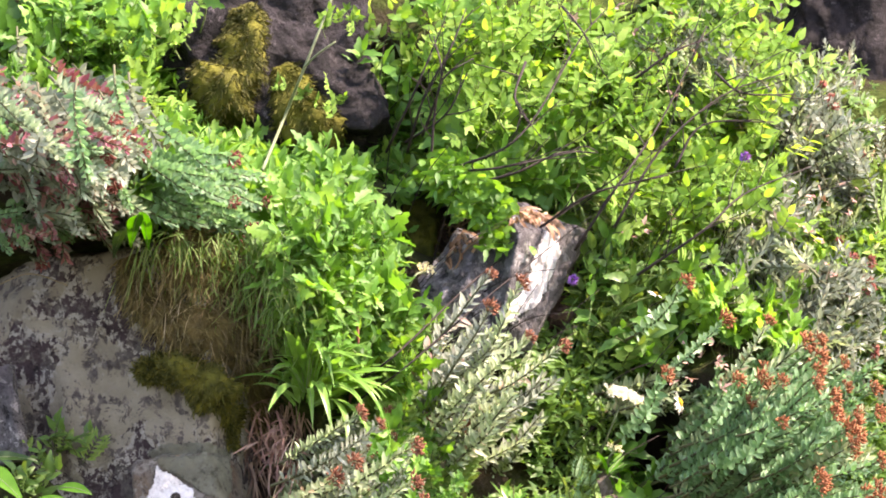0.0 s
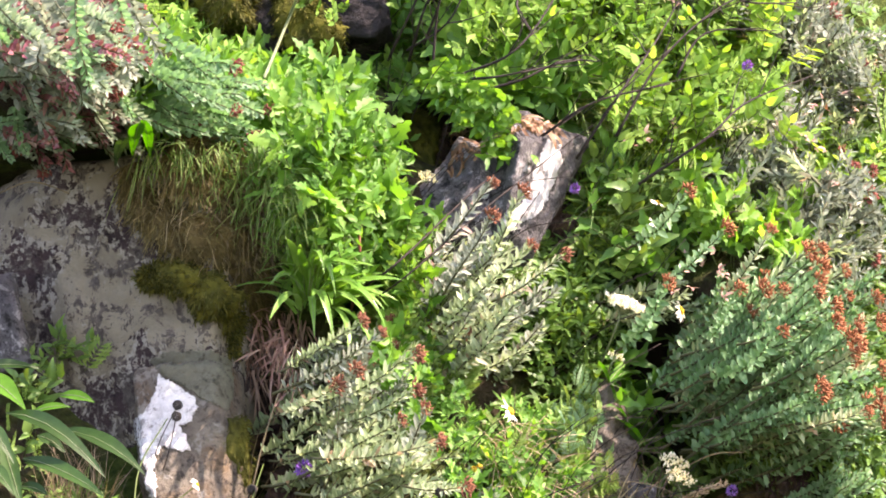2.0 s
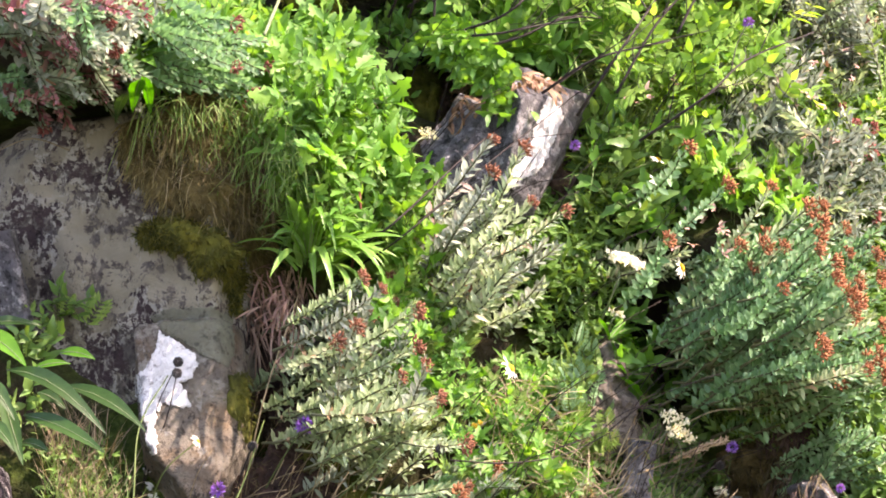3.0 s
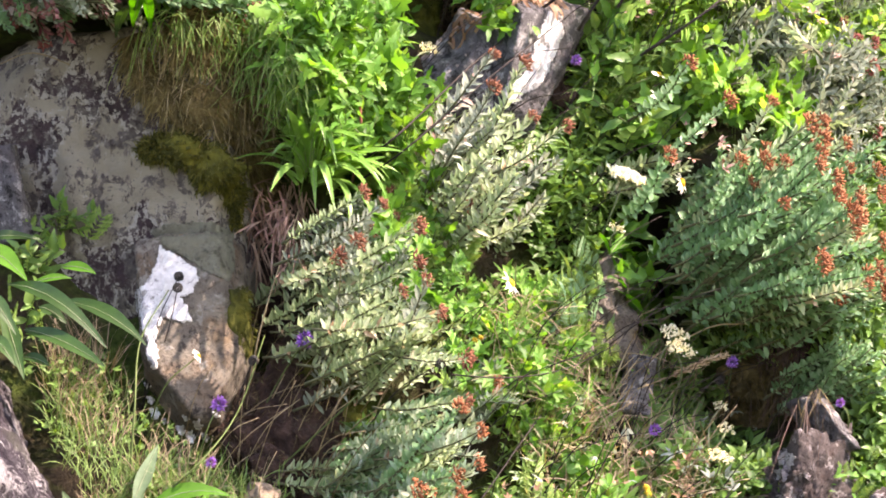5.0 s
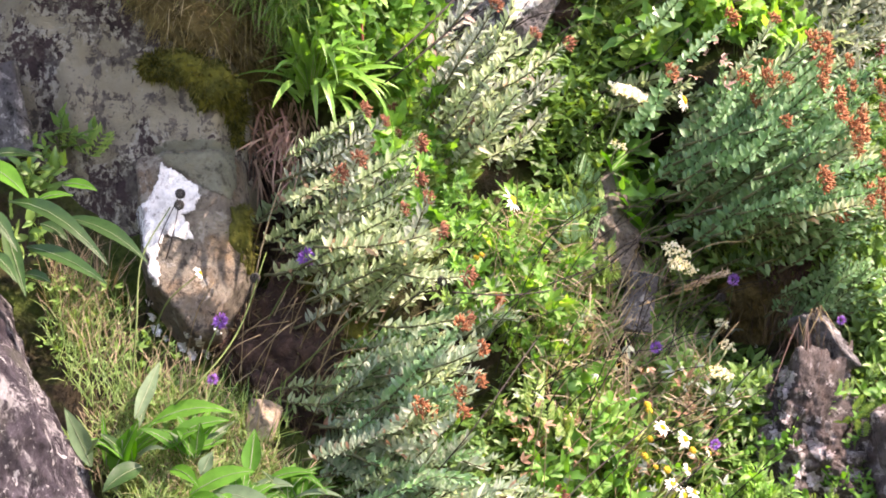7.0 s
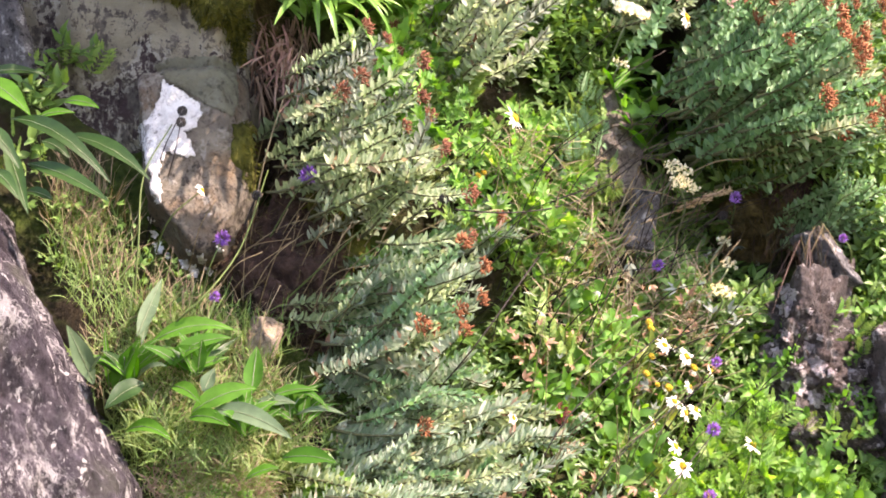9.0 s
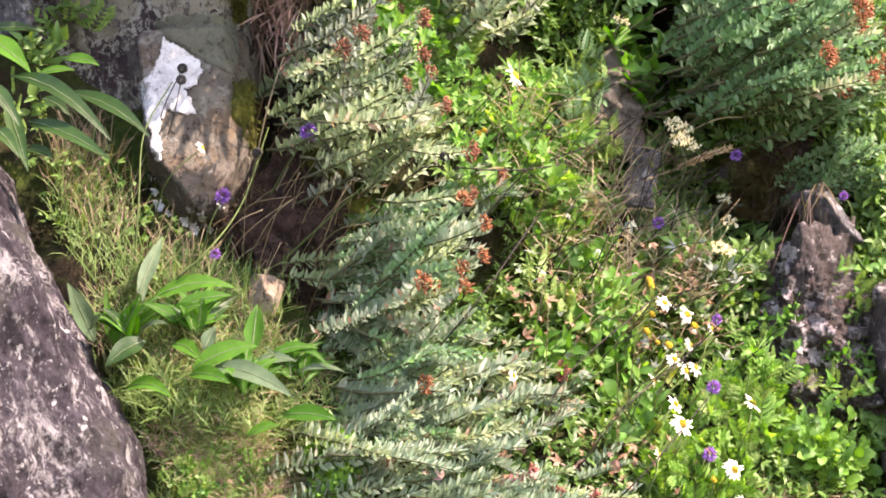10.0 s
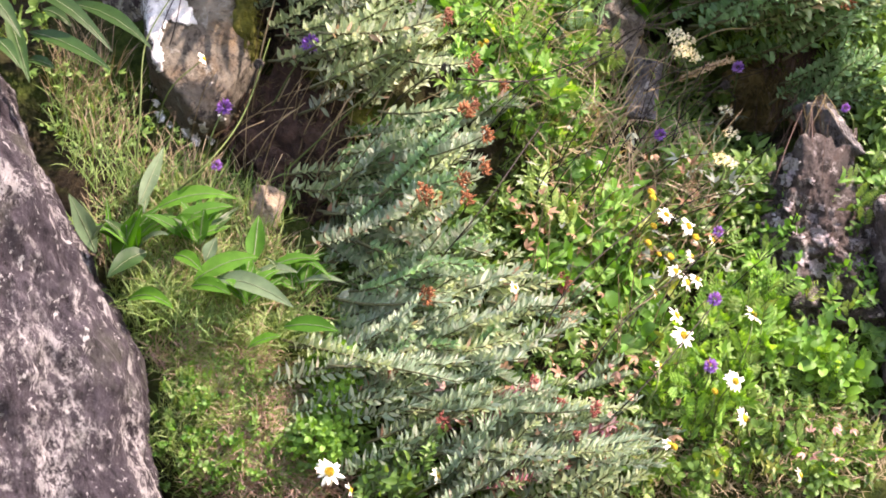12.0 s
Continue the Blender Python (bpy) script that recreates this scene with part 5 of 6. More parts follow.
grass("turf_grass", [(360, 1080, 110, 50), (460, 1180, 110, 90), (400, 1290, 90, 60)], 3200, "dry pinkish turf beside the boulder", M_PINKDRY, 0.026, (0.1, -0.5, 0.6), 0.004, 0.0013, 0.8)
grass("turf_grass", [(380, 1090, 120, 70), (440, 1200, 130, 110)], 600, "straw-coloured short turf beside the boulder", M_STRAW, 0.034, (0.1, -0.6, 0.5), 0.004, 0.0012, 0.8)
grass("turf_grass", [(500, 1290, 100, 60), (560, 1320, 60, 40)], 1500, "dry pinkish turf and moss on the slope", M_PINKDRY, 0.024, (0.1, -0.5, 0.6), 0.006, 0.0014, 0.8)
grass("turf_grass", [(520, 1260, 80, 60), (480, 1320, 100, 40)], 900, "short green turf on the slope", M_GRASS, 0.03, (0.1, -0.5, 0.7), 0.006, 0.0015, 0.8)
grass("turf_grass", [(1400, 1260, 180, 90), (1200, 1260, 120, 60), (1080, 1310, 200, 40)], 1900, "mixed dry turf on the lower bank", M_STRAW, 0.045, (0.0, -0.6, 0.6), 0.01, 0.0014, 0.8)
grass("turf_grass", [(1050, 750, 120, 120), (1130, 880, 100, 90), (1040, 650, 60, 60), (1180, 780, 90, 100)], 600, "thin straw stalks among the herbs", M_STRAW, 0.09, (0.1, -0.5, 0.7), 0.02, 0.0018, 0.5)
grass("turf_grass", [(950, 560, 90, 90), (900, 500, 60, 60), (990, 660, 70, 60)], 170, "thin dry stalks between the cut leaves", M_STRAW, 0.08, (0.15, -0.6, 0.6), 0.12, 0.0013, 0.7)
grass("hanging_roots", [(1370, 600, 80, 25), (1420, 620, 40, 15)], 130, "thin brown roots hanging from an earth lip", M_FIBRE, 0.075, (0.1, -0.5, -0.6), 0.05, 0.0011, 0.75, category="roots", solid=True)
grass("hanging_roots", [(1425, 610, 22, 18), (1380, 605, 60, 18)], 30, "reddish root tress hanging from the earth lip", M_ROOT, 0.11, (0.15, -0.25, -0.9), 0.08, 0.0010, 0.6, category="roots", solid=True, curl=0.6, k=6)
grass("hanging_roots", [(1410, 560, 50, 35), (1420, 590, 34, 28), (1390, 540, 60, 25)], 560, "brown root felt over the earth lip", M_ROOT, 0.045, (0.1, -0.5, -0.7), 0.012, 0.0012, 0.8, category="roots", solid=True, curl=1.2)
grass("hanging_roots", [(1450, 640, 22, 20), (1425, 650, 25, 20)], 14, "long reddish roots trailing down the outcrop", M_ROOT, 0.15, (0.0, -0.2, -1.0), 0.05, 0.0012, 0.5, category="roots", solid=True, curl=0.5, k=7)
grass("turf_grass", [(1130, 560, 50, 60), (1170, 620, 60, 50), (1110, 500, 30, 40)], 90, "pale straw stalks beside the dark crevice", M_STRAW, 0.09, (0.1, -0.5, 0.6), 0.08, 0.0016, 0.6)
grass("hanging_roots", [(500, 640, 70, 60), (560, 680, 60, 50)], 170, "dark fine roots in the crevice", M_DEAD, 0.06, (0.0, -0.5, -0.5), 0.0, 0.0011, 0.9, category="roots", solid=True)


undergrowth("undergrowth", [(1060, -250, 400, 190), (1350, -50, 230, 150), (1150, 50, 200, 120)], 3800, "dense small leaves below the shrub", M_SHRUB, 0.036, 0.0, 0.38)
undergrowth("undergrowth", [(150, -360, 220, 110), (450, -120, 200, 90), (610, 80, 110, 180), (720, 330, 110, 120)], 3000, "dense small green leaves on the ledge", M_HERB, 0.040, 0.0, 0.4)
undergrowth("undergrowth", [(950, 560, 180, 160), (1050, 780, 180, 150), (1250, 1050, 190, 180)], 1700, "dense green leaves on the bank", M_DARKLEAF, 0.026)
# Dark leaf colour stands in for shade in the gaps between shoots.
undergrowth("undergrowth", [(830, 1000, 260, 200), (950, 1230, 330, 110), (700, 780, 120, 120), (1450, 1200, 140, 120)], 2400, "dense leaves coloured dark for shaded gaps low on the bank", M_DARKLEAF, 0.024)
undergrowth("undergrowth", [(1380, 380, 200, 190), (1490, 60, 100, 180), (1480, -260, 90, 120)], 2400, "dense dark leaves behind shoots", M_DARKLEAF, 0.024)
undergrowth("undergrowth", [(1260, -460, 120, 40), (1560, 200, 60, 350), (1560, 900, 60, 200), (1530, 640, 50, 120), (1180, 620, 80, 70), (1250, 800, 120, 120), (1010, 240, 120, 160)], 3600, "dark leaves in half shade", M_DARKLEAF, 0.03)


undergrowth("undergrowth", [(1150, 850, 180, 150), (1000, 700, 120, 120), (1270, 720, 80, 80)], 60, "greyish leaves among the herbs", M_ROSE_GREY, 0.022, 0.06, 0.28)


def moss_cushion(u, v, out, half, label, tilt=(0, 0, 0), fringe=3600):
    """A swollen cushion with a furry skin of tiny shoots."""
    p = front(u, v, -half[1] * 0.35)
    cu = thing("moss_cushion", p, label, "moss")
    m = pose(*p, *tilt)
    me = rock_mesh("cushion", half, [((0.6, -0.7, 0.5), 0.9), ((-0.6, -0.5, -0.4), 0.95)], M_MOSS, 0.02, 18, 6.0, 14.0, u * 0.1)
    part("cushion", me, cu, m)
    s = Soup()
    for _ in range(fringe):
        vt = me.vertices[rnd.randrange(len(me.vertices))]
        n = Vector(vt.normal) + jit(0.5) + Vector((0, 0, -0.7))
        s.blade(Vector(vt.co) + jit(0.004), n, jit(1.0), 0.010 * rnd.uniform(0.6, 1.6), 0.0022, 2, "lance", 0.2, 0.3, 0, 0)
    tagged(part("moss_fur", s.mesh("moss_fur", [M_MOSS]), cu, m), kind="stuff")


def fur_band(name, piece, pts, flat, mat, fur_mat, count, length, width, hang, label, category):
    """A swollen, uneven band along chart places (u, v, radius in chart units) on the rock, furred all over."""
    line = curve([front(u, v, 0.006) for u, v, _ in pts], 7)
    radii = [q.x * UNIT for q in curve([(r, 0, 0) for _, _, r in pts], 7)]
    th = thing(name, line[0], label, category)
    s, fur, sides = Soup(), Soup(), 22
    for i, (p, r) in enumerate(zip(line, radii)):
        d = (line[min(len(line) - 1, i + 1)] - line[max(0, i - 1)]).normalized()
        out = Vector((0, -1, 0)) - d * (-d.y)
        out.normalize()
        side = d.cross(out)
        for k in range(sides):
            w = 2 * math.pi * k / sides
            c = side * math.cos(w) + out * math.sin(w) * flat
            lump = 0.85 + 0.6 * noise.fractal((p + c * r) * 28, 0.8, 2.0, 4)
            s.v.append(p + c * r * lump)
    for i in range(len(line) - 1):
        for k in range(sides):
            q, e = i * sides, (k + 1) % sides
            s.f.append((q + k, q + e, q + sides + e, q + sides + k))
            s.m.append(0)
    s.f += [tuple(range(sides - 1, -1, -1)), tuple((len(line) - 1) * sides + k for k in range(sides))]
    s.m += [0, 0]
    body = part(piece, s.mesh(piece, [mat]), th)
    for _ in range(count):
        i, k = rnd.randrange(len(line)), rnd.randrange(sides)
        v = s.v[i * sides + k].lerp(s.v[min(len(line) - 1, i + 1) * sides + k], rnd.random())
        n = (v - line[i]).normalized() + jit(0.7) + Vector((0, -0.2, -hang))
        fur.blade(v + jit(0.003), n, jit(1.0), length * rnd.uniform(0.4, 1.6), width, 3, "strap", 0.2, rnd.uniform(0.0, 1.2), 0, 0)
    tagged(part("fur", fur.mesh("fur", [fur_mat]), body), kind="stuff")


fur_band("turf_edge", "root_mat", [(232, -10, 22), (262, 60, 34), (320, 105, 50), (390, 120, 62), (440, 180, 55), (455, 250, 38), (462, 300, 20)], 0.55, M_TURFEDGE, M_TURFFUR, 4200, 0.022, 0.0014, 0.8,
         "brown matted turf edge of roots and moss over the slab", "turf")
fur_band("turf_edge", "root_mat", [(300, -30, 40), (380, 20, 60), (450, 60, 60), (490, 130, 45)], 0.6, M_TURFEDGE, M_TURFFUR, 3000, 0.024, 0.0014, 0.9,
         "green-brown turf edge with drooping fine grass", "turf")
fur_band("moss_cushion", "cushion", [(248, 198, 12), (290, 188, 30), (342, 198, 40), (386, 230, 38), (411, 282, 25), (417, 328, 9)], 0.75, M_MOSS, M_MOSSTIP, 5200, 0.009, 0.0022, 0.4,
         "olive moss crescent bulging from the slab", "moss")
# Moss on the dark rock takes the copy darkened for shade.
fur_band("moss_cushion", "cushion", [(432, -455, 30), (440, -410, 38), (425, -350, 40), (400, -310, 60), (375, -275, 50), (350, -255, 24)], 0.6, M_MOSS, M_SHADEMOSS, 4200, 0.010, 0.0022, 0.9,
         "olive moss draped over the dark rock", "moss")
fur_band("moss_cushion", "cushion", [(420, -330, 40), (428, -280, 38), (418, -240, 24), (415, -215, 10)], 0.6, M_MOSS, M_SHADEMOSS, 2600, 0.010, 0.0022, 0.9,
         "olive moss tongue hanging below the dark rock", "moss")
fur_band("moss_cushion", "cushion", [(500, -350, 20), (530, -290, 50), (560, -240, 55), (580, -190, 40)], 0.5, M_MOSS, M_MOSS, 2400, 0.010, 0.0022, 0.9,
         "dark moss beside the shaded rock", "moss")
moss_cushion(425, 495, 0.13, (0.014, 0.02, 0.05), "narrow moss strip on the ochre rock", (0, -4, 0), 500)
moss_cushion(735, -30, 0.05, (0.045, 0.03, 0.07), "dark moss on the soil step", (0, 10, 0), 800)
moss_cushion(600, 610, 0.06, (0.05, 0.03, 0.06), "brown-green moss in the soil crevice", (0, 0, 0), 700)


def peat(u, v, out, half, label, tilt=(0, 0, 0), mat=None, deep=False):
    """A clod of root-bound soil with fibres standing off."""
    p = on(u, v, out) if deep else front(u, v, -half[1] * 0.35)
    pc = thing("peat_clod", p, label, "soil")
    m = pose(*p, *tilt)
    me = rock_mesh("clod", half, [((0.6, -0.7, 0.5), 0.9), ((-0.6, -0.5, -0.4), 0.95)], mat if mat else M_PEAT, 0.04, 26, 5.0, 16.0, v * 0.1)
    part("clod", me, pc, m)
    s = Soup()
    for _ in range(1500):
        vt = me.vertices[rnd.randrange(len(me.vertices))]
        n = Vector(vt.normal) * 0.7 + jit(0.9) + Vector((0, 0, -0.35))
        s.blade(Vector(vt.co) + jit(0.004), n, jit(1.0), 0.017 * rnd.uniform(0.4, 1.7), 0.0012, 3, "strap", 0.2, rnd.uniform(0, 1.5), 0, 0)
    tagged(part("root_fibre", s.mesh("root_fibre", [M_FIBRE]), pc, m), kind="stuff")



peat(480, 400, 0.02, (0.06, 0.05, 0.16), "dark root-bound soil beside the rock")
peat(505, 700, 0.03, (0.085, 0.03, 0.09), "crumbling brown peat clod under the rock", (0, 0, 0), None, True)
peat(1375, 590, 0.10, (0.105, 0.15, 0.055), "earth lip bound with brown roots", (0, 10, 0), M_TURFEDGE)
peat(1330, 680, 0.0, (0.06, 0.03, 0.06), "dark hollow soil below the earth lip", (0, 0, 0), M_TURFEDGE)
peat(770, -20, 0.02, (0.07, 0.06, 0.07), "dark soil step with dead roots", (0, 10, 0))
peat(545, 640, 0.02, (0.055, 0.05, 0.085), "crumbling root soil deep in the crevice")
peat(595, 720, 0.02, (0.06, 0.05, 0.07), "dark peat behind the roseroot's foot")
peat(450, 720, 0.02, (0.055, 0.03, 0.07), "brown peat below the ochre rock", (0, 0, 0), None, True)
peat(545, 800, 0.02, (0.06, 0.05, 0.06), "dark soil hollow below the crevice")
peat(1000, 120, 0.02, (0.05, 0.05, 0.11), "dark soil below the pale rock")


# ---- painted sun patches and lichen crusts on the rocks ----
def crust(outline, mat, label, lift, host):
    """A thin ragged crust that follows the rock."""
    r = random.Random(4)
    pts = []
    for i, (u, v) in enumerate(outline):
        u2, v2 = outline[(i + 1) % len(outline)]
        for k in range(4):
            t = k / 4
            pts.append((u + (u2 - u) * t + r.uniform(-2.5, 2.5), v + (v2 - v) * t + r.uniform(-2.5, 2.5)))
    def inside(u, v):
        odd = False
        for (u1, v1), (u2, v2) in zip(pts, pts[1:] + pts[:1]):
            if (v1 > v) != (v2 > v) and u < u1 + (v - v1) * (u2 - u1) / (v2 - v1):
                odd = not odd
        return odd
    u0, v0 = min(p[0] for p in pts), min(p[1] for p in pts)
    step, s, seen = 2.6, Soup(), {}

    def corner(i, j):
        if (i, j) not in seen:
            seen[i, j] = len(s.v)
            s.v.append(front(u0 + i * step + r.uniform(-1, 1), v0 + j * step + r.uniform(-1, 1), lift))
        return seen[i, j]
    for i in range(int((max(p[0] for p in pts) - u0) / step) + 1):
        for j in range(int((max(p[1] for p in pts) - v0) / step) + 1):
            if inside(u0 + (i + 0.5) * step, v0 + (j + 0.5) * step):
                s.f.append((corner(i, j), corner(i, j + 1), corner(i + 1, j + 1), corner(i + 1, j)))
                s.m.append(0)
    done = s.mesh("lichen_patch", [mat])
    bm = bmesh.new()
    bm.from_mesh(done)
    bmesh.ops.solidify(bm, geom=bm.faces[:], thickness=0.002)
    bm.to_mesh(done)
    bm.free()
    part("lichen_patch", done, host, Matrix.Identity(4), label)


# Sunlight with a jagged shadow edge, painted as a thin white plate.
crust([(285, 362), (300, 372), (345, 398), (352, 420), (340, 445), (320, 452), (335, 475), (341, 498), (312, 494), (292, 488),
       (280, 505), (276, 530), (284, 552), (274, 585), (264, 560), (258, 520), (246, 480), (240, 440), (262, 425), (275, 395)], M_LICHENSUN, "thin white plate painted as a jagged sunlit patch on the rock", 0.003, ochre)
# Shaded side of the shadow edge, carried by a darker olive plate.
crust([(268, 338), (290, 325), (330, 320), (375, 320), (412, 338), (418, 400), (410, 425), (372, 412), (345, 394), (300, 366)], M_OLIVESHADE, "smooth olive-grey crust coloured darker for the shade above the sunlit patch", 0.002, ochre)
for u, v, r in ((268, 634, 7), (276, 658, 10), (292, 672, 6), (322, 688, 9), (338, 700, 10), (352, 680, 8), (365, 700, 7), (385, 662, 5), (262, 610, 5), (330, 668, 5)):
    crust([(u - r, v - r * 0.6), (u + r * 0.2, v - r), (u + r, v - r * 0.2), (u + r * 0.5, v + r), (u - r * 0.7, v + r * 0.8)], M_LICHENSUN, "small white lichen crust on the rock", 0.003, ochre)
# Full sun on the right facet is painted here as a white patch.
crust([(975, -52), (996, -44), (1000, -18), (985, 20), (972, 52), (952, 82), (925, 96), (905, 78), (928, 58), (942, 34), (948, 4), (962, -24)], M_LICHENSUN, "bright white patch painting sun glare on the rock's right face", 0.003, pale)
crust([(900, 70), (918, 84), (928, 104), (905, 112), (890, 92)], M_LICHENSUN, "small white patch on the pale rock", 0.003, pale)

for u, v, r in ((1392, 740, 20), (1385, 768, 14), (1388, 812, 13), (1362, 822, 9), (1376, 846, 15), (1402, 855, 8), (1428, 832, 10), (1446, 868, 20), (1470, 880, 12), (1412, 905, 16), (1442, 925, 18),
                (1388, 900, 10), (1420, 800, 6), (1448, 815, 7), (1462, 915, 10), (1400, 940, 12), (1415, 870, 6), (1470, 945, 14), (1432, 770, 6)):
    crust([(u - r, v - r * 0.5), (u - r * 0.3, v - r), (u + r * 0.3, v - r * 0.6), (u + r * 0.8, v - r * 0.3), (u + r * 0.5, v + r * 0.4), (u + r * 0.1, v + r), (u - r * 0.5, v + r * 0.5)],
          M_PINKCRUST, "ragged pinkish-white lichen on the outcrop", 0.003, outcrop)


# ---- flowers ----
def daisy_heads():
    res = []
    for i in range(3):
        r = random.Random(i)
        s = Soup()
        n = 15 + 2 * i
        c = Soup()
        for k in range(70):
            q = (k + 0.5) / 70
            w = k * 2.39996
            rr = 0.0082 * math.sqrt(q)
            p = Vector((rr * math.cos(w), rr * math.sin(w), 0.004 * (1 - q)))
            c.drop(p, Vector((p.x * 20, p.y * 20, 1)), 0.0032, 0.0011, 0, 4)
        c.tube([Vector((0, 0, -0.003)), Vector((0, 0, 0.0)), Vector((0, 0, 0.004))], 0.0085, 0.004, 10, 0)
        res.append((n, c.mesh("disc", [M_YELLOW])))
    return res


DAISY = daisy_heads()
PETAL = []
for i in range(3):
    sp = Soup()
    sp.blade(Vector((0.006, 0, 0)), Vector((1, 0, 0.1 - 0.1 * i)), Vector((0, 0, 1)), 0.019, 0.0066, 4, "strap", 0.15, 0.1 + 0.3 * i, 0, 0)
    PETAL.append(sp.mesh("petal", [M_WHITE]))


def stalk_mesh(pts, r0, r1, mat, steps=6):
    s = Soup()
    s.tube(curve(pts, steps), r0, r1, 5, 0)
    return s.mesh("stem", [mat])


def stem_to(u, v, out, root, bow=0.02):
    """Points of a stem from its root in the bank to its head."""
    a, b = on(*root, 0.0), on(u, v, out)
    mid = a.lerp(b, 0.55) + Vector((rnd.uniform(-bow, bow), -0.03, 0.01))
    return [a, mid, b]


def daisy(u, v, out, root, face, s=1.0, petals=True, label="white daisy with a yellow disc on a thin stem"):
    pts = stem_to(u, v, out, root)
    fl = thing("daisy", pts[0], label, "flower", "daisies on the bank")
    part("stem", stalk_mesh(pts, 0.0013, 0.001, M_STEM), fl)
    count, disc = rnd.choice(DAISY)
    m = aim(pts[-1], Vector(face) + Vector((0.35, 0.15, 0.1)), rnd.uniform(0, 6), s * 0.88)
    dd = part("disc", disc, fl, m, "domed yellow disc")
    if petals:
        for k in range(count):
            if rnd.random() < 0.12:
                continue
            part("petal", rnd.choice(PETAL), fl, m @ Matrix.Rotation(2 * math.pi * k / count + rnd.uniform(-0.08, 0.08), 4, "Z") @ Matrix.Scale(rnd.uniform(0.85, 1.1), 4))
    return fl


for u, v, out, face, s in [
        (905, 428, 0.17, (0.75, -0.45, 0.55), 1.0), (575, 1292, 0.10, (-0.1, -0.95, 0.25), 1.05), (1205, 1045, 0.16, (0.3, -0.9, 0.4), 0.95), (1192, 1010, 0.15, (0.6, -0.6, 0.5), 0.8),
        (1190, 930, 0.14, (0.2, -0.8, 0.6), 0.7), (1210, 950, 0.14, (0.6, -0.7, 0.3), 0.7), (1228, 945, 0.13, (0.5, -0.7, 0.5), 0.7), (1172, 830, 0.12, (0.2, -0.8, 0.6), 0.7),
        (1212, 850, 0.12, (0.3, -0.8, 0.4), 0.8), (1218, 905, 0.13, (0.7, -0.5, 0.4), 0.6), (1298, 1127, 0.14, (0.2, -0.9, 0.3), 0.85), (1314, 1192, 0.13, (0.7, -0.6, 0.2), 0.85),
        (1330, 1008, 0.12, (0.5, -0.5, 0.7), 0.85), (1163, 1100, 0.13, (0.9, -0.3, 0.3), 0.6), (1153, 968, 0.13, (0.8, -0.4, 0.4), 0.6), (768, 1298, 0.09, (0.8, -0.4, 0.3), 0.7),
        (1415, 1295, 0.06, (0.7, -0.6, 0.3), 0.6), (1182, 1240, 0.10, (0.2, -0.5, 0.8), 0.7), (352, 556, 0.17, (0.6, -0.5, 0.6), 0.55), (1168, 58, 0.12, (0.2, -0.6, 0.8), 0.6),
        (1162, 96, 0.12, (0.6, -0.6, 0.4), 0.65), (1208, 250, 0.13, (0.85, -0.45, 0.35), 0.95), (905, 960, 0.12, (0.5, -0.8, 0.3), 0.5), (1255, 875, 0.10, (0.8, -0.4, 0.4), 0.5), (612, 1325, 0.1, (0.9, -0.3, 0.3), 0.6)]:
    daisy(u, v, out, (u - rnd.uniform(30, 110), v + rnd.uniform(60, 160)), face, s)
for u, v in [(1148, 800), (1150, 850), (1160, 900), (1180, 905), (1145, 790), (1250, 1095), (1262, 1145), (1225, 870), (1190, 1245), (842, 530), (852, 525), (1140, 880)]:
    daisy(u, v, 0.12, (u - rnd.uniform(20, 80), v + rnd.uniform(60, 140)), (0.4, -0.7, 0.6), rnd.uniform(0.55, 0.85), False, "faded daisy, a yellow disc without petals")


def scabious_mesh():
    r = random.Random(3)
    s = Soup()
    for _ in range(90):
        d = Vector((r.gauss(0, 1), r.gauss(0, 1), r.gauss(0.4, 0.8))).normalized()
        s.blade(d * 0.005, d, jit(1), 0.008 * r.uniform(0.7, 1.2), 0.0042, 2, "spoon", 0.3, 0.3, 0, 0)
    return s.mesh("flower_head", [M_PURPLE])


SCAB = scabious_mesh()
for u, v, out, root, s in [(1329, -185, 0.20, (1300, -60), 0.9), (1021, 33, 0.14, (975, 90), 0.85), (541, 529, 0.21, (440, 700), 1.25), (389, 642, 0.16, (340, 800), 1.1), (375, 745, 0.12, (350, 830), 0.8),
                           (1260, 980, 0.16, (1180, 1120), 1.0), (1254, 1100, 0.15, (1200, 1200), 1.0), (1297, 568, 0.14, (1265, 680), 0.9), (1488, 640, 0.10, (1500, 720), 0.7), (1160, 688, 0.12, (1140, 760), 0.9),
                           (1265, 860, 0.12, (1240, 920), 0.8)]:
    pts = stem_to(u, v, out, root)
    fl = thing("scabious", pts[0], "violet pompon flower on a thin stem", "flower", "violet flowers")
    part("stem", stalk_mesh(pts, 0.0013, 0.001, M_STEM), fl)
    part("flower_head", SCAB, fl, aim(pts[-1], Vector((0.1, -0.5, 0.8)), 0, s), "violet pompon head")

BUDS = Soup()
for k in range(60):
    q = (k + 0.5) / 60
    zz, w = 1 - 2 * q, k * 2.39996
    rr = math.sqrt(1 - zz * zz)
    dirn = Vector((rr * math.cos(w), rr * math.sin(w), zz))
    BUDS.drop(dirn * 0.004, dirn, 0.005, 0.0016, 0, 4)
BUD = BUDS.mesh("bud", [M_BUD])
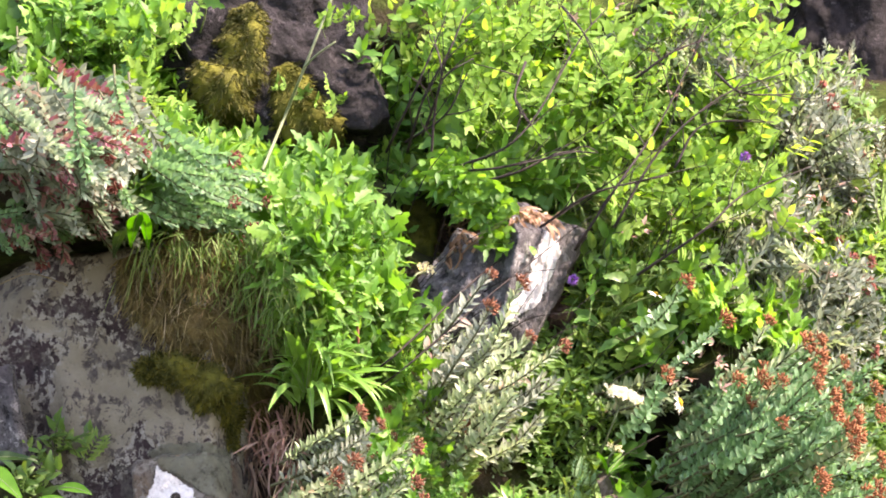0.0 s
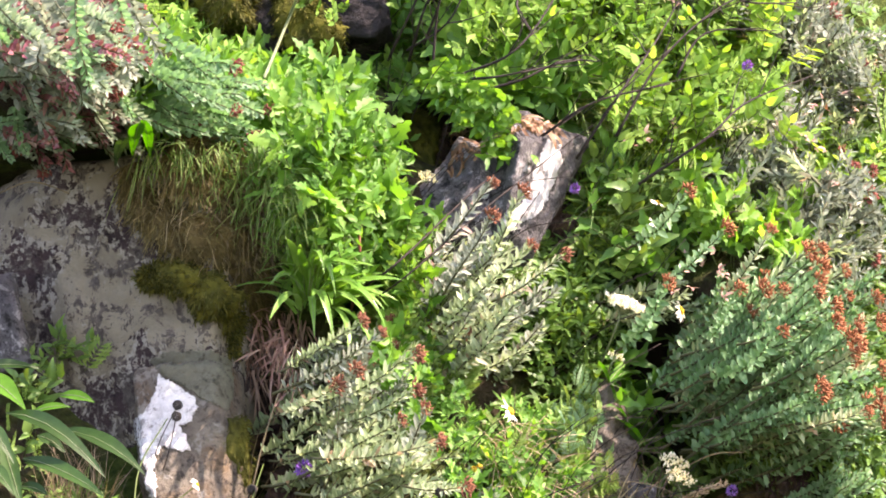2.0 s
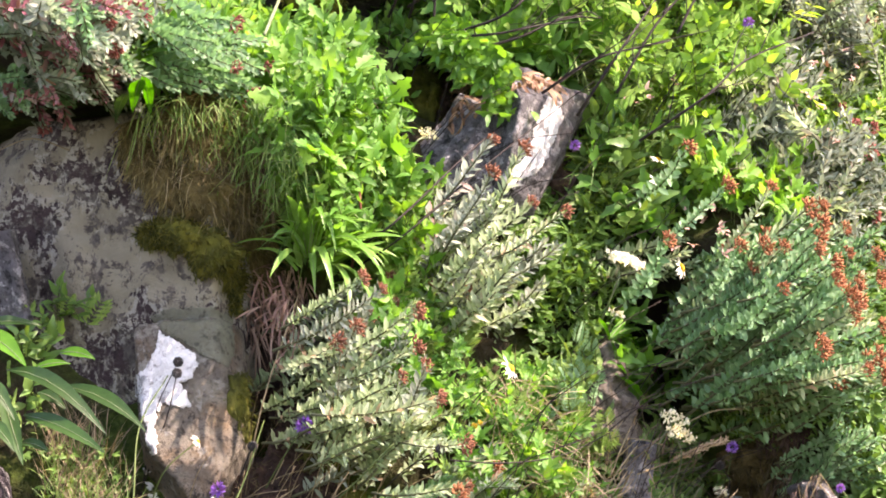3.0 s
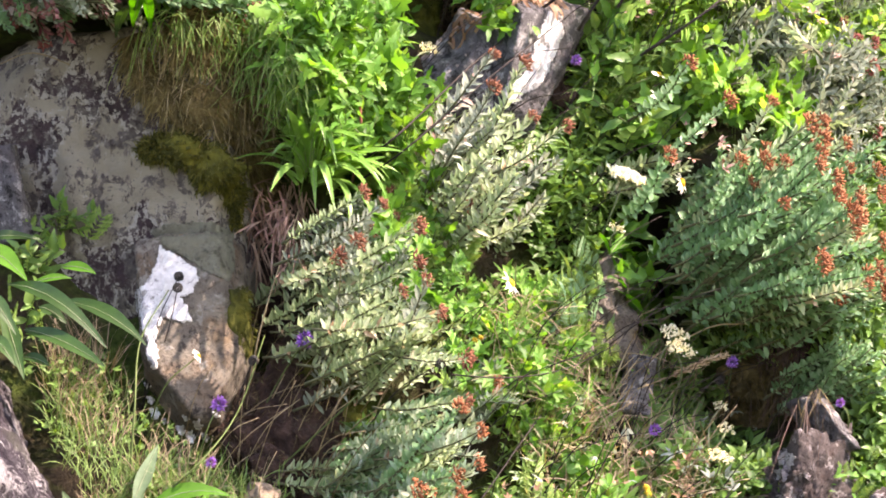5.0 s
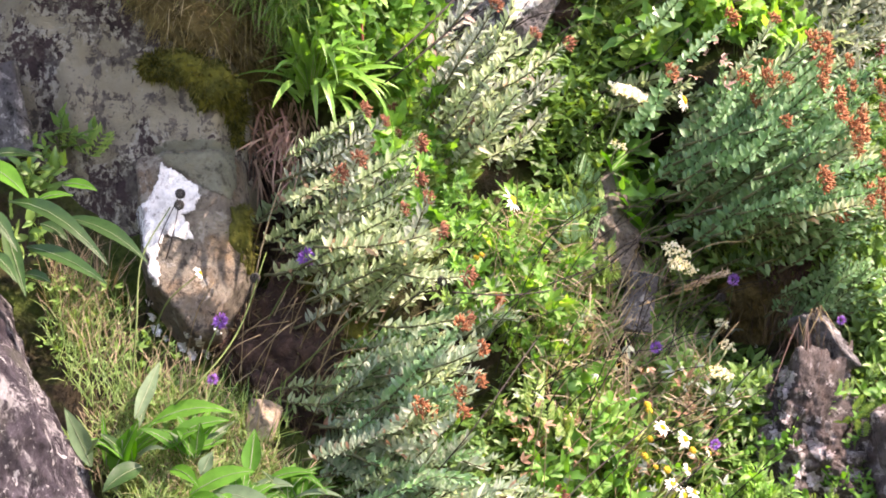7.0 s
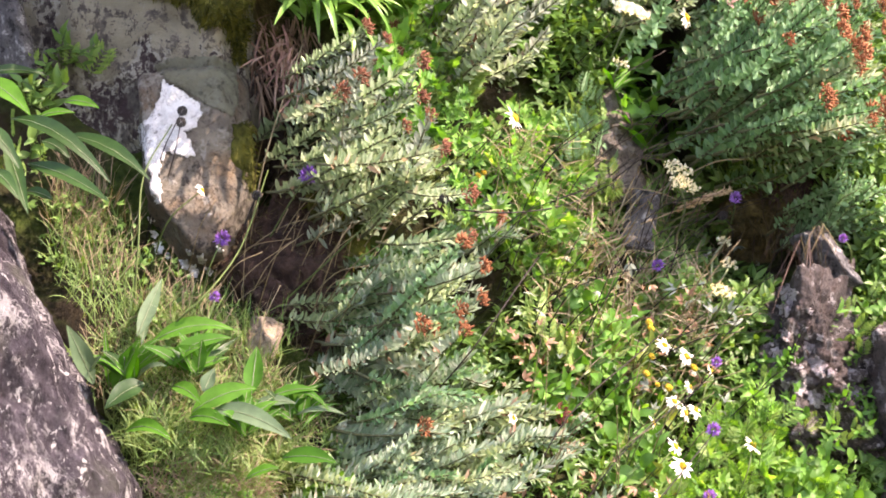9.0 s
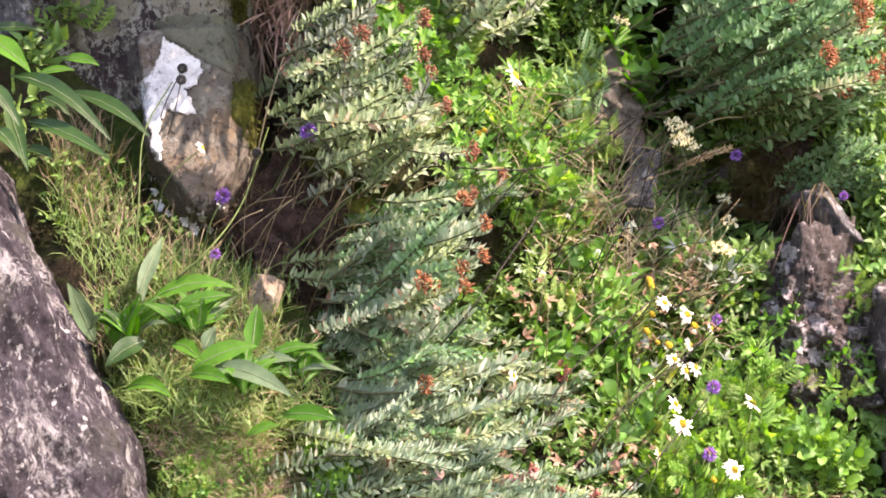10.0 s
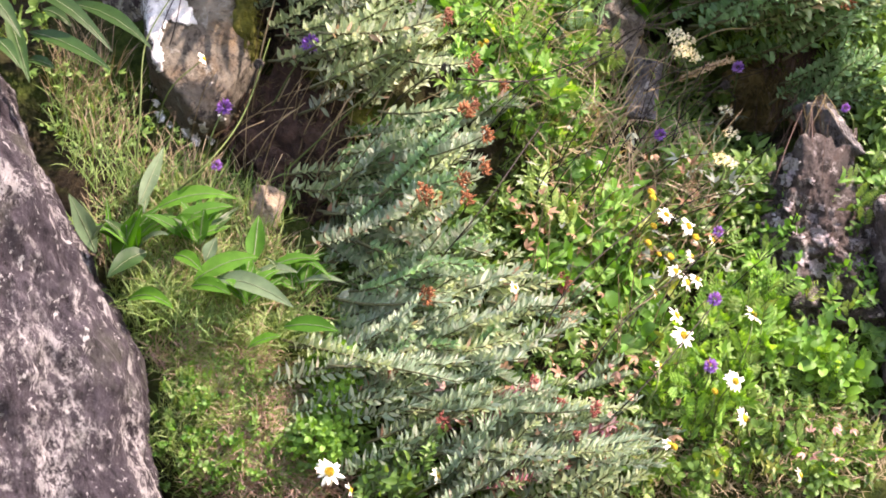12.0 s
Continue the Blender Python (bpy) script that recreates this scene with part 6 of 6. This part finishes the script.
for u, v, out, root in [(318, 416, 0.20, (255, 640)), (316, 436, 0.20, (255, 640)), (782, 570, 0.22, (640, 700)), (450, 565, 0.2, (400, 720)), (1275, 600, 0.12, (1270, 700))]:
    pts = stem_to(u, v, out, root)
    fl = thing("seed_stalk", pts[0], "thin stalk with a dark round bud", "plant")
    part("stem", stalk_mesh(pts, 0.0011, 0.0008, M_TWIG), fl)
    part("bud", BUD, fl, aim(pts[-1], Vector((0, 0, 1))), "dark round bud")


def umbel(u, v, out, root, s, rays=16, mat=M_WHITE, face=(0.4, -0.5, 0.9), label="flat white flower umbel on a green stalk"):
    pts = stem_to(u, v, out, root)
    fl = thing("umbel", pts[0], label, "flower", "white umbels")
    part("stem", stalk_mesh(pts, 0.0018, 0.0014, M_PALESTEM), fl)
    m = aim(pts[-1], Vector(face), 0, s)
    ry, fo = Soup(), Soup()
    for k in range(rays):
        w, q = k * 2.39996, math.sqrt((k + 0.5) / rays)
        e = Vector((0.034 * q * math.cos(w), 0.034 * q * math.sin(w), 0.016 - 0.006 * q * q))
        ry.tube([Vector((0, 0, -0.012)), e * 0.6 + Vector((0, 0, -0.003)), e], 0.0007, 0.0005, 3, 0)
        for _ in range(24):
            d = (Vector((0, 0, 1)) + jit(0.9)).normalized()
            fo.blade(e + jit(0.007), d, jit(1), 0.0062, 0.0052, 2, "oval", 0.2, 0.2, 0, 0)
    part("ray_frame", ry.mesh("ray_frame", [M_PALESTEM]), fl, m)
    tagged(part("bloom", fo.mesh("bloom", [mat]), fl, m, "tiny pale florets"), kind="stuff")


umbel(1105, 248, 0.15, (1060, 360), 0.85, 22, M_WHITE, (0.35, -0.22, 0.95))
umbel(1092, 335, 0.13, (1070, 400), 0.42, 8)
umbel(760, 18, 0.12, (720, 70), 0.5, 8, M_CREAM)
umbel(1190, 525, 0.26, (1180, 660), 0.7, 9, M_CREAM, label="cream flower cluster on a red stalk")
umbel(1200, 552, 0.26, (1185, 660), 0.7, 9, M_CREAM, label="cream flower cluster on a red stalk")
umbel(1275, 650, 0.18, (1255, 740), 0.4, 8, M_CREAM, label="small cream flower cluster")
umbel(1285, 690, 0.18, (1255, 740), 0.45, 8, M_CREAM, label="small cream flower cluster")
umbel(1270, 740, 0.16, (1250, 800), 0.6, 9, M_CREAM, label="withering cream flower cluster")
umbel(1255, 370, 0.12, (1245, 470), 0.5, 10, M_STRAW, label="dry brown seed umbel")
umbel(1030, 560, 0.10, (1020, 640), 0.5, 8, M_STRAW, label="dry brown seed umbel")


# ---- long stalks and stems ----
def long_stem(name, pts, r0, r1, mat, label):
    p = [on(*q) for q in pts]
    whole(name, stalk_mesh(p, r0, r1, mat), Matrix.Identity(4), label, "stem")


long_stem("pale_stalk", [(470, -165, 0.12), (505, -250, 0.24), (545, -350, 0.26), (600, -490, 0.22)], 0.0030, 0.0022, M_PALESTEM, "pale hollow umbel stalk crossing the dark rock")
long_stem("pale_stalk", [(543, -348, 0.26), (565, -370, 0.27), (600, -395, 0.26)], 0.002, 0.0015, M_PALESTEM, "side branch of a pale stalk")
long_stem("thin_stalk", [(600, 235, 0.03), (700, 170, 0.16), (850, 30, 0.17), (1010, -90, 0.14), (1190, -210, 0.06)], 0.0020, 0.0010, M_TWIG, "long dark slanting flower stalk")
long_stem("thin_stalk", [(640, 245, 0.05), (720, 190, 0.20), (860, 70, 0.24), (1000, -40, 0.26)], 0.0018, 0.0009, M_TWIG, "long dark stalk slanting beside another")
long_stem("thin_stalk", [(625, 250, 0.03), (640, 160, 0.12), (632, 30, 0.10)], 0.0028, 0.002, M_REDSTEM, "reddish upright stalk among strap leaves")
long_stem("thin_stalk", [(430, 660, 0.03), (470, 480, 0.19), (520, 330, 0.19), (530, 300, 0.12)], 0.0014, 0.001, M_STRAW, "straw-coloured stalk slanting over the crevice")
long_stem("thin_stalk", [(240, 840, 0.03), (340, 760, 0.15), (420, 660, 0.19), (470, 520, 0.20)], 0.0018, 0.001, M_STEM, "green stalk slanting before the slab")
long_stem("thin_stalk", [(230, 800, 0.03), (240, 650, 0.17), (250, 530, 0.18), (300, 440, 0.18)], 0.0020, 0.0011, M_STEM, "green upright stalk before the rock")
long_stem("thin_stalk", [(480, 770, 0.03), (620, 640, 0.17), (700, 560, 0.18)], 0.0016, 0.001, M_STEM, "green slanting stalk before the crevice")
long_stem("thin_stalk", [(450, 715, 0.03), (480, 640, 0.14), (510, 580, 0.15)], 0.0013, 0.001, M_STRAW, "pale curled stalk in the crevice")
long_stem("thin_stalk", [(540, 800, 0.03), (590, 660, 0.15), (620, 610, 0.13)], 0.0012, 0.0008, M_STRAW, "dry straw stalk in the crevice")
long_stem("thin_stalk", [(800, 590, 0.14), (900, 595, 0.18), (1000, 580, 0.16), (1085, 540, 0.10)], 0.0013, 0.001, M_TWIG, "thin dark horizontal stalk")
long_stem("thin_stalk", [(700, 990, 0.03), (830, 840, 0.19), (930, 700, 0.17), (960, 660, 0.08)], 0.0012, 0.0009, M_TWIG, "thin dark slanting stalk")
long_stem("thin_stalk", [(1120, 490, 0.03), (1170, 420, 0.14), (1215, 350, 0.15), (1235, 270, 0.08)], 0.0015, 0.001, M_REDSTEM, "thin red stalk over the dark crevice")
long_stem("thin_stalk", [(920, 1110, 0.03), (1000, 960, 0.16), (1120, 850, 0.17), (1180, 800, 0.08)], 0.0012, 0.0009, M_TWIG, "thin dark slanting daisy stalk")
long_stem("thin_stalk", [(1010, 1140, 0.03), (1110, 1010, 0.16), (1240, 900, 0.15)], 0.0012, 0.0009, M_TWIG, "thin dark slanting daisy stalk")
long_stem("thin_stalk", [(1040, 1230, 0.03), (1150, 1120, 0.16), (1262, 985, 0.15)], 0.0012, 0.0009, M_TWIG, "thin dark slanting daisy stalk")
def plume(pts, label):
    """A dry grass plume: thin stalk thick with chaff along its upper part."""
    line = curve([on(*q) for q in pts], 8)
    th = thing("grass_plume", line[0], label, "grass")
    s, c = Soup(), Soup()
    s.tube(line, 0.0013, 0.0007, 5, 0)
    part("stem", s.mesh("stem", [M_STRAW]), th)
    for _ in range(330):
        t = 0.35 + 0.65 * rnd.random()
        p = line[min(len(line) - 1, int(t * len(line)))]
        d = (line[-1] - line[0]).normalized() + jit(0.8)
        c.blade(p + jit(0.004), d, jit(1.0), 0.010 * rnd.uniform(0.6, 1.4) * (1.15 - 0.6 * t), 0.0022, 2, "lance", 0.2, 0.4, 0, 0)
    tagged(part("chaff", c.mesh("chaff", [M_PLUME]), th), kind="stuff")


plume([(1130, 615, 0.14), (1190, 592, 0.20), (1240, 570, 0.22), (1285, 555, 0.22)], "pinkish dry grass plume over the crevice")
long_stem("thin_stalk", [(1140, 570, 0.05), (1180, 545, 0.13), (1260, 505, 0.15), (1320, 500, 0.08)], 0.0016, 0.001, M_STRAW, "pale dry grass plume stalk")
long_stem("thin_stalk", [(300, 1330, 0.03), (420, 1250, 0.05)], 0.001, 0.0008, M_STRAW, "dry grass stalk on turf")
long_stem("thin_stalk", [(0, 40, 0.22), (60, 20, 0.24), (135, 45, 0.2)], 0.0012, 0.0008, M_STRAW, "curved dry stalk before the slab")
long_stem("thin_stalk", [(265, 370, 0.15), (310, 345, 0.2), (370, 335, 0.14)], 0.001, 0.0008, M_STRAW, "curved straw before the slab")
long_stem("thin_stalk", [(700, 10, 0.05), (660, -60, 0.12), (700, -80, 0.1)], 0.0014, 0.001, M_STRAW, "dry stalk beside dark moss")


# ---- loose stalks and dry flecks between the plants ----
def loose_stalks(spots, count, label, mat, length, lean):
    s = Soup()
    for _ in range(count):
        u, v, mid = in_spots(spots)
        a = on(u, v, 0.0)
        d = (Vector(lean) + jit(0.45)).normalized()
        ln = length * rnd.uniform(0.6, 1.3)
        pts = [a, a + d * ln * 0.5 + Vector((0, -0.06, 0.02)), a + d * ln + Vector((0, -0.07, 0))]
        s.tube(curve(pts, 4), 0.0010, 0.0006, 4, 0)
    whole("loose_stalks", s.mesh("loose_stalks", [mat]), Matrix.Identity(4), label, "stalks", kind="stuff")


loose_stalks([(1000, 150, 300, 250), (1150, 850, 250, 250), (950, 700, 250, 250)], 90, "thin dark stalks leaning among the herbs", M_TWIG, 0.20, (0.7, -0.2, 0.7))
loose_stalks([(900, -150, 250, 200), (1250, -150, 250, 200)], 60, "thin dark twigs under the shrub", M_TWIG, 0.16, (0.5, -0.3, 0.8))
loose_stalks([(430, 800, 180, 120), (550, 700, 100, 120), (1050, 950, 200, 200)], 70, "pale straw stalks leaning over the bank", M_STRAW, 0.16, (0.4, -0.2, 0.8))
undergrowth("dead_leaves", [(1000, 900, 130, 120), (1050, 1150, 200, 130), (950, 800, 60, 60), (1180, 820, 110, 120)], 140, "brown and reddish dead leaves among roseroot", M_DEAD, 0.018, 0.05, 0.35)
undergrowth("dead_leaves", [(1050, 1160, 130, 60), (820, 1150, 80, 60), (1480, 1260, 80, 60), (150, -200, 120, 90)], 45, "faded pink leaves among roseroot", M_PINKDRY, 0.018, 0.08, 0.35)
undergrowth("dead_leaves", [(1080, -420, 60, 40), (1230, -330, 90, 60), (1160, -60, 60, 50), (1480, -60, 90, 100), (1240, 190, 60, 50)], 60, "pinkish dry leaves among the shrub's leaves", M_PINKDRY, 0.016, 0.12, 0.4)
loose_stalks([(700, -190, 60, 50), (650, -300, 40, 60), (760, -230, 40, 60)], 26, "dark upright stems in shade", M_TWIG, 0.20, (0.15, -0.15, 0.95))
loose_stalks([(560, 650, 110, 120), (460, 640, 60, 100)], 22, "dry pale stalks across the crevice", M_STRAW, 0.17, (0.45, -0.15, 0.85))
